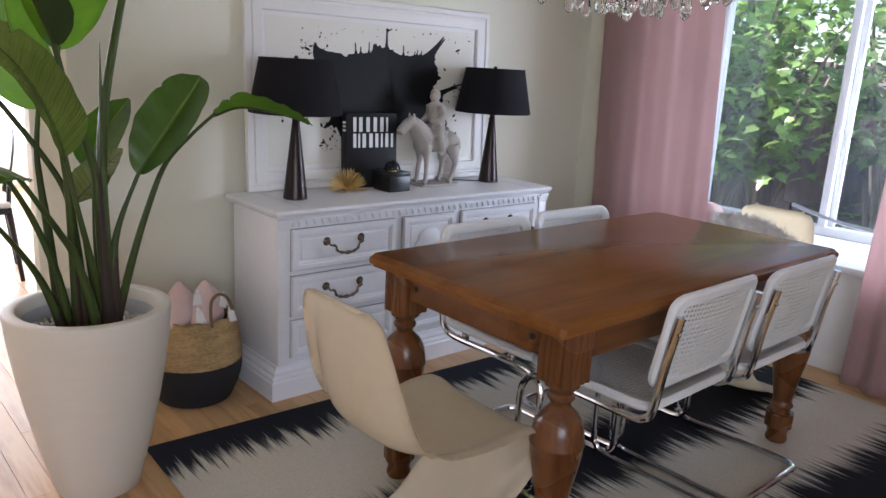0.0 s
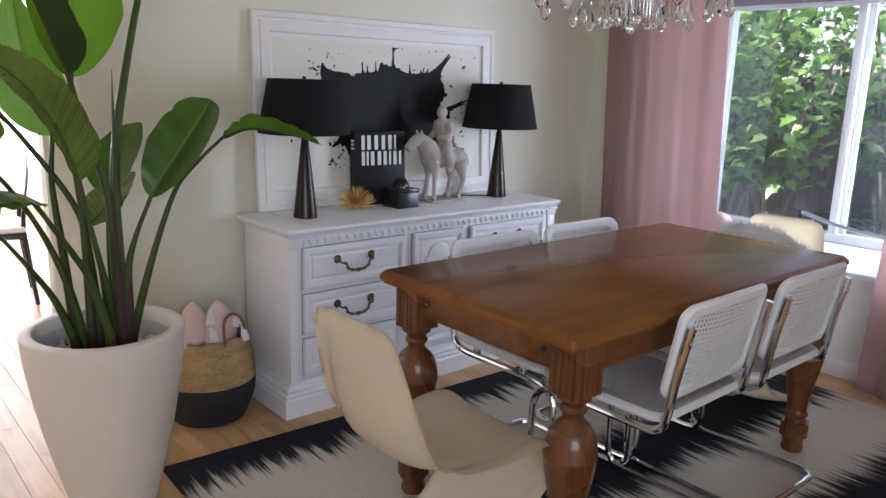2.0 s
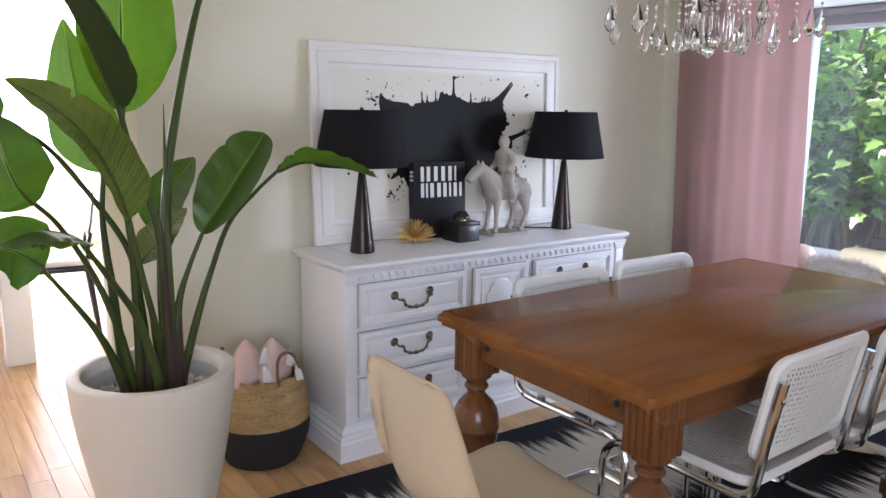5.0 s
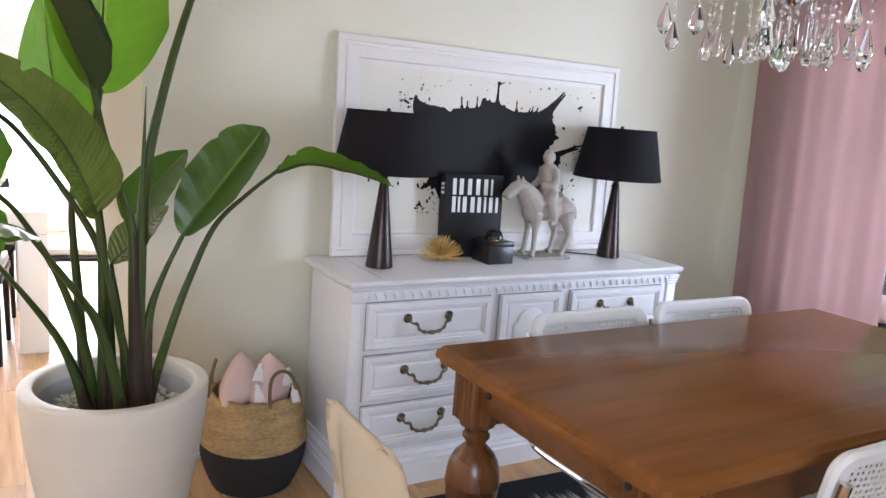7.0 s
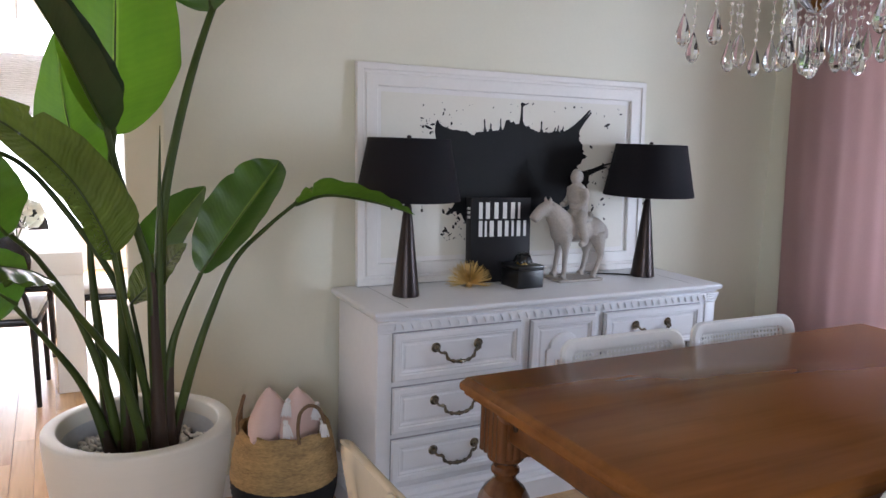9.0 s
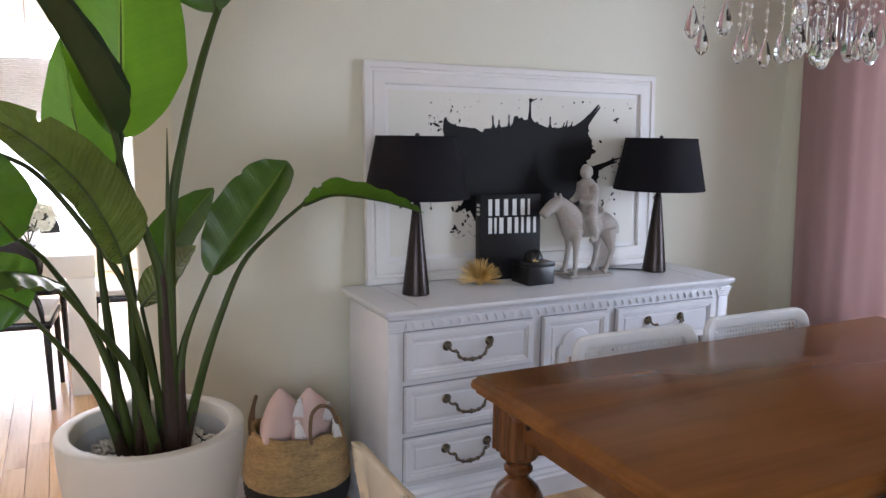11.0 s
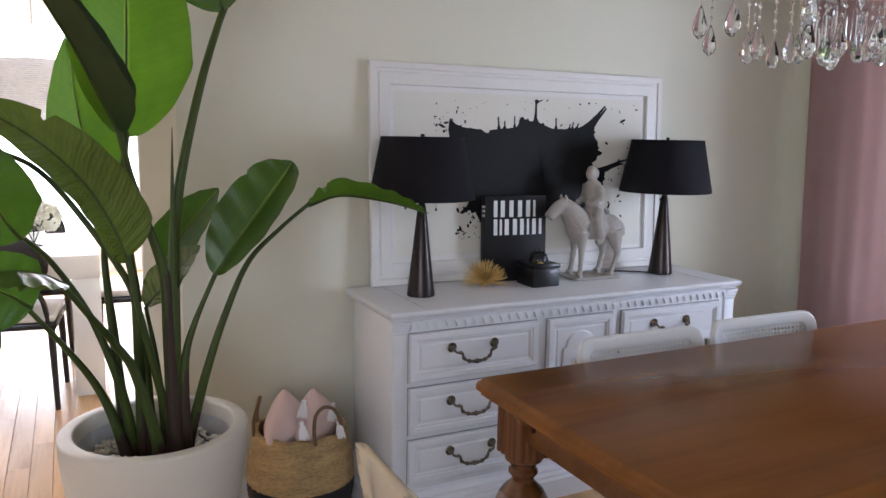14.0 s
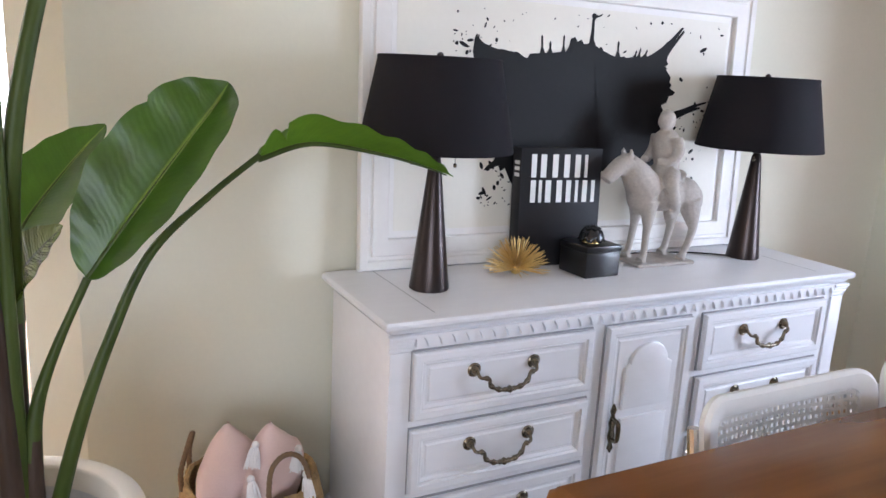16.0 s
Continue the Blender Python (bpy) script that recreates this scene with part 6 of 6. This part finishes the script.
# ---------------------------------------------------------------- garden behind the bay window
GRASS = material("garden_ground", (0.07, 0.075, 0.03), 0.95, var=0.4, grain=8, patch=0.8)
bm = bmesh.new()
f = [bm.verts.new(v) for v in ((-300, -300, -0.35), (300, -300, -0.35), (300, 300, -0.35), (-300, 300, -0.35))]
bm.faces.new(f)
structure("ground", bm, GRASS, "garden soil and grass reaching to the distance", "ground")
FENCE = wood_material("weathered_fence", (0.17, 0.14, 0.13), (0.08, 0.065, 0.06), 0.8, along=2, scale=0.5, vary=0.25)
fe = thing("garden_fence", pose(6.6, 0, -0.35), "weathered brown board fence at the end of the garden", "fence")
slat = part("slat", one_box(-0.011, -0.068, 0.03, 0.011, 0.068, 1.92, 0.003), FENCE, fe)
slat.matrix_basis = Matrix.Translation((0, -3.2, 0))
for k in range(1, 52):
    again(slat, "slat", fe, pose(random.Random(k).uniform(-0.004, 0.004), -3.2 + 0.142 * k, random.Random(k + 99).uniform(-0.015, 0.015)))
for z in (0.4, 1.55):
    part("rail", one_box(-0.06, -3.3, z, -0.012, 4.2, z + 0.09, 0.004), FENCE, fe)
for y in (-2.4, 0.0, 2.4):
    part("post", one_box(-0.16, y - 0.05, 0, -0.062, y + 0.05, 2.0, 0.004), FENCE, fe)

FIG = material("garden_leaf", (0.21, 0.36, 0.09), 0.28, var=0.35, grain=30, patch=2.5, trans=0.45, island=0.5, spec=0.8)
BARK = material("grey_bark", (0.22, 0.19, 0.15), 0.85, var=0.3, grain=30, patch=6, bump=0.4, bump_scale=60)


def fig_leaf(bm, p, d, up, size):
    """A lobed leaf, slightly cupped."""
    side = d.cross(up).normalized()
    up = side.cross(d).normalized()
    pts = ((0, 0), (0.22, 0.12), (0.42, 0.22), (0.30, 0.42), (0.46, 0.62), (0.20, 0.66), (0.0, 1.0))
    mid = [bm.verts.new(p + d * (size * t) - up * (0.12 * size * t * t)) for t in (0, 0.35, 0.7)]
    tip = bm.verts.new(p + d * size - up * 0.22 * size)
    for s in (-1, 1):
        e = [bm.verts.new(p + d * (size * y) + side * (s * size * x) + up * (0.10 * size * x * 2 - 0.12 * size * y * y)) for x, y in pts[1:-1]]
        bm.faces.new((mid[0], e[0], e[1], mid[1]) if s > 0 else (mid[1], e[1], e[0], mid[0]))
        bm.faces.new((mid[1], e[1], e[2], mid[2]) if s > 0 else (mid[2], e[2], e[1], mid[1]))
        bm.faces.new((mid[2], e[2], e[3], e[4], tip) if s > 0 else (tip, e[4], e[3], e[2], mid[2]))


def garden_tree(name, x, y, seed, label, limbs, count, spread, low):
    rg = random.Random(seed)
    t = thing(name, pose(x, y, -0.35), label, "tree", "leafy trees behind the bay window")
    tips = []
    bm = bmesh.new()
    for k in range(limbs):
        a = rg.uniform(0, 6.28)
        r = spread * rg.uniform(0.35, 1)
        top = Vector((r * math.cos(a), r * math.sin(a) * 1.1, rg.uniform(low + 0.4, 3.2)))
        q = smooth_path([(0.05 * math.cos(a), 0.05 * math.sin(a), 0), (0.15 * top.x + rg.uniform(-0.1, 0.1), 0.15 * top.y + rg.uniform(-0.1, 0.1), 0.7), (0.55 * top.x, 0.55 * top.y, 0.6 * top.z), tuple(top)], 7)
        n = len(q)
        tube(bm, q, [0.034 - 0.026 * i / n for i in range(n)], 8)
        tips.append(q)
    part("trunk", bm, BARK, t, "several grey stems from one root")
    bm = bmesh.new()
    for k in range(count):
        q = tips[rg.randrange(len(tips))]
        c = q[rg.randrange(int(len(q) * 0.42), len(q))]
        p = c + Vector((rg.gauss(0, 0.20), rg.gauss(0, 0.22), rg.gauss(0, 0.2)))
        if p.z < low or x + p.x < 3.35:
            continue
        d = Vector((rg.uniform(-1, 0.5), rg.uniform(-1, 1), rg.uniform(-0.8, 0.35))).normalized()
        up = Vector((rg.uniform(-0.5, 0.5), rg.uniform(-0.5, 0.5), 1)).normalized()
        fig_leaf(bm, p, d, up, rg.uniform(0.07, 0.16))
    o = part("crown", bm, FIG, t, "loose crown of lobed green leaves", smooth=80)
    return t


garden_tree("fig_tree", 4.75, 0.35, 1, "spreading fig tree with large lobed leaves", 15, 3300, 0.95, 0.95)
garden_tree("fig_tree", 5.6, -0.75, 2, "fig tree with bare lower stems before the fence", 10, 1700, 0.75, 1.1)
garden_tree("fig_tree", 5.5, 1.7, 3, "dense fig tree beside the fence", 12, 1600, 1.0, 0.7)
garden_tree("fig_tree", 5.95, 0.55, 4, "tall fig tree whose leaves close the view above the fence", 14, 3000, 1.25, 1.7)
# low shrubs under the trees
rg = random.Random(15)
for x, y in ((5.0, -0.9), (5.9, -0.3), (4.6, -1.5)):
    sh = thing("shrub", pose(x, y, -0.35), "low leafy green shrub on the garden ground", "shrub", "low shrubs")
    bm = bmesh.new()
    st = bmesh.new()
    for k in range(260):
        a, r, z = rg.uniform(0, 6.28), 0.34 * math.sqrt(rg.random()), rg.uniform(0.05, 0.6)
        fig_leaf(bm, Vector((r * math.cos(a), r * math.sin(a), z * (1.2 - r))), Vector((math.cos(a), math.sin(a), 0.4)).normalized(), Vector((0, 0, 1)), rg.uniform(0.05, 0.1))
    for k in range(7):
        a = k * 0.9
        tube(st, [(0, 0, 0), (0.2 * math.cos(a), 0.2 * math.sin(a), 0.5)], [0.009, 0.004], 6)
    part("foliage", bm, FIG, sh, smooth=80)
    part("stems_clump", st, BARK, sh)

# things on the bay's sill
POT_BLUE = material("blue_plastic", (0.05, 0.16, 0.42), 0.4, var=0.06)
rl = thing("metal_rail", Matrix(), "bowed grey metal rail with a black end standing on the sill", "rail")
q = smooth_path([(2.62, -1.28, 0.735), (2.58, -1.42, 0.712), (2.54, -1.58, 0.693), (2.5, -1.76, 0.688)], 6)
part("bar", tube(bmesh.new(), q, 0.010, 10), material("brushed_steel", (0.55, 0.56, 0.58), 0.3, metal=1, var=0.08), rl)
part("post", tube(bmesh.new(), [(2.5, -1.765, BZ0 + 0.001), (2.5, -1.765, 0.70)], 0.013, 10), BLACK_GLOSS, rl, "black upright end")
part("far_post", tube(bmesh.new(), [(2.625, -1.27, BZ0 + 0.001), (2.625, -1.27, 0.742)], 0.008, 10), BLACK_GLOSS, rl)
pg = thing("pink_ornament", pose(2.56, -0.86, BZ0) @ Matrix.Scale(0.7, 4), "rounded pale pink ceramic ornament on a black foot", "ornament")
PINKC = material("pale_pink_ceramic", (0.72, 0.50, 0.46), 0.4, var=0.08)
part("foot", one_box(-0.07, -0.11, 0.001, 0.07, 0.09, 0.02, 0.004), BLACK_GLOSS, pg)
bm = bmesh.new()
bmesh.ops.create_uvsphere(bm, u_segments=24, v_segments=14, radius=1, matrix=pose(0, 0.02, 0.115) @ Matrix.Diagonal((0.085, 0.115, 0.095, 1)))
part("body", bm, PINKC, pg)
bm = lathe(bmesh.new(), [(0.05, 0), (0.042, 0.03), (0.038, 0.045), (0.030, 0.05), (0.012, 0.046)], 20, pose(0, -0.07, 0.10, 75, 0, 0))
part("snout", bm, PINKC, pg)

# ---------------------------------------------------------------- floor boards, one by one where they are seen from near
def plank_mesh(w, l):
    bm = bmesh.new()
    g = 0.0005
    v = [bm.verts.new(p) for p in ((g, g, -0.0115), (w - g, g, -0.0115), (w - g, l - g, -0.0115), (g, l - g, -0.0115), (2 * g, 2 * g, 0), (w - 2 * g, 2 * g, 0), (w - 2 * g, l - 2 * g, 0), (2 * g, l - 2 * g, 0))]
    for a, b, c, d in ((4, 5, 6, 7), (0, 1, 5, 4), (1, 2, 6, 5), (2, 3, 7, 6), (3, 0, 4, 7)):
        bm.faces.new((v[a], v[b], v[c], v[d]))
    me = bpy.data.meshes.new("plank")
    bm.to_mesh(me)
    bm.free()
    me.materials.append(MAPLE)
    return me


rg = random.Random(31)
PW = 0.083
LENGTHS = (0.42, 0.58, 0.75, 0.92, 1.1)
meshes = {l: plank_mesh(PW, l) for l in LENGTHS}
rest = bmesh.new()
near = 0
col = -5.1
while col < 2.35:
    y = -6.0 - rg.random()
    while y < 5.0:
        l = rg.choice(LENGTHS)
        y0, y1 = max(y, -6.0), min(y + l, 5.0)
        if -1.75 < col < 0.35 and y > -1.6 and y + l < 2.4 and near < 300:
            o = new("plank", meshes[l])
            o.location = (col, y, 0)
            o.parent = floor
            near += 1
        elif y1 - y0 > 0.02:
            x1 = min(col + PW, 2.358)
            g = 0.0007
            a = [rest.verts.new(p) for p in ((col + g, y0 + g, 0), (x1 - g, y0 + g, 0), (x1 - g, y1 - g, 0), (col + g, y1 - g, 0))]
            rest.faces.new(a)
        y += l
    col += PW
MAPLE_REST = wood_material("maple_floor_far", (0.60, 0.375, 0.175), (0.39, 0.20, 0.075), 0.36, along=1, scale=0.7, coat=0.0, bump=0.03)
ob = part("planks_far", rest, MAPLE_REST, floor)
ob["kind"] = "stuff"
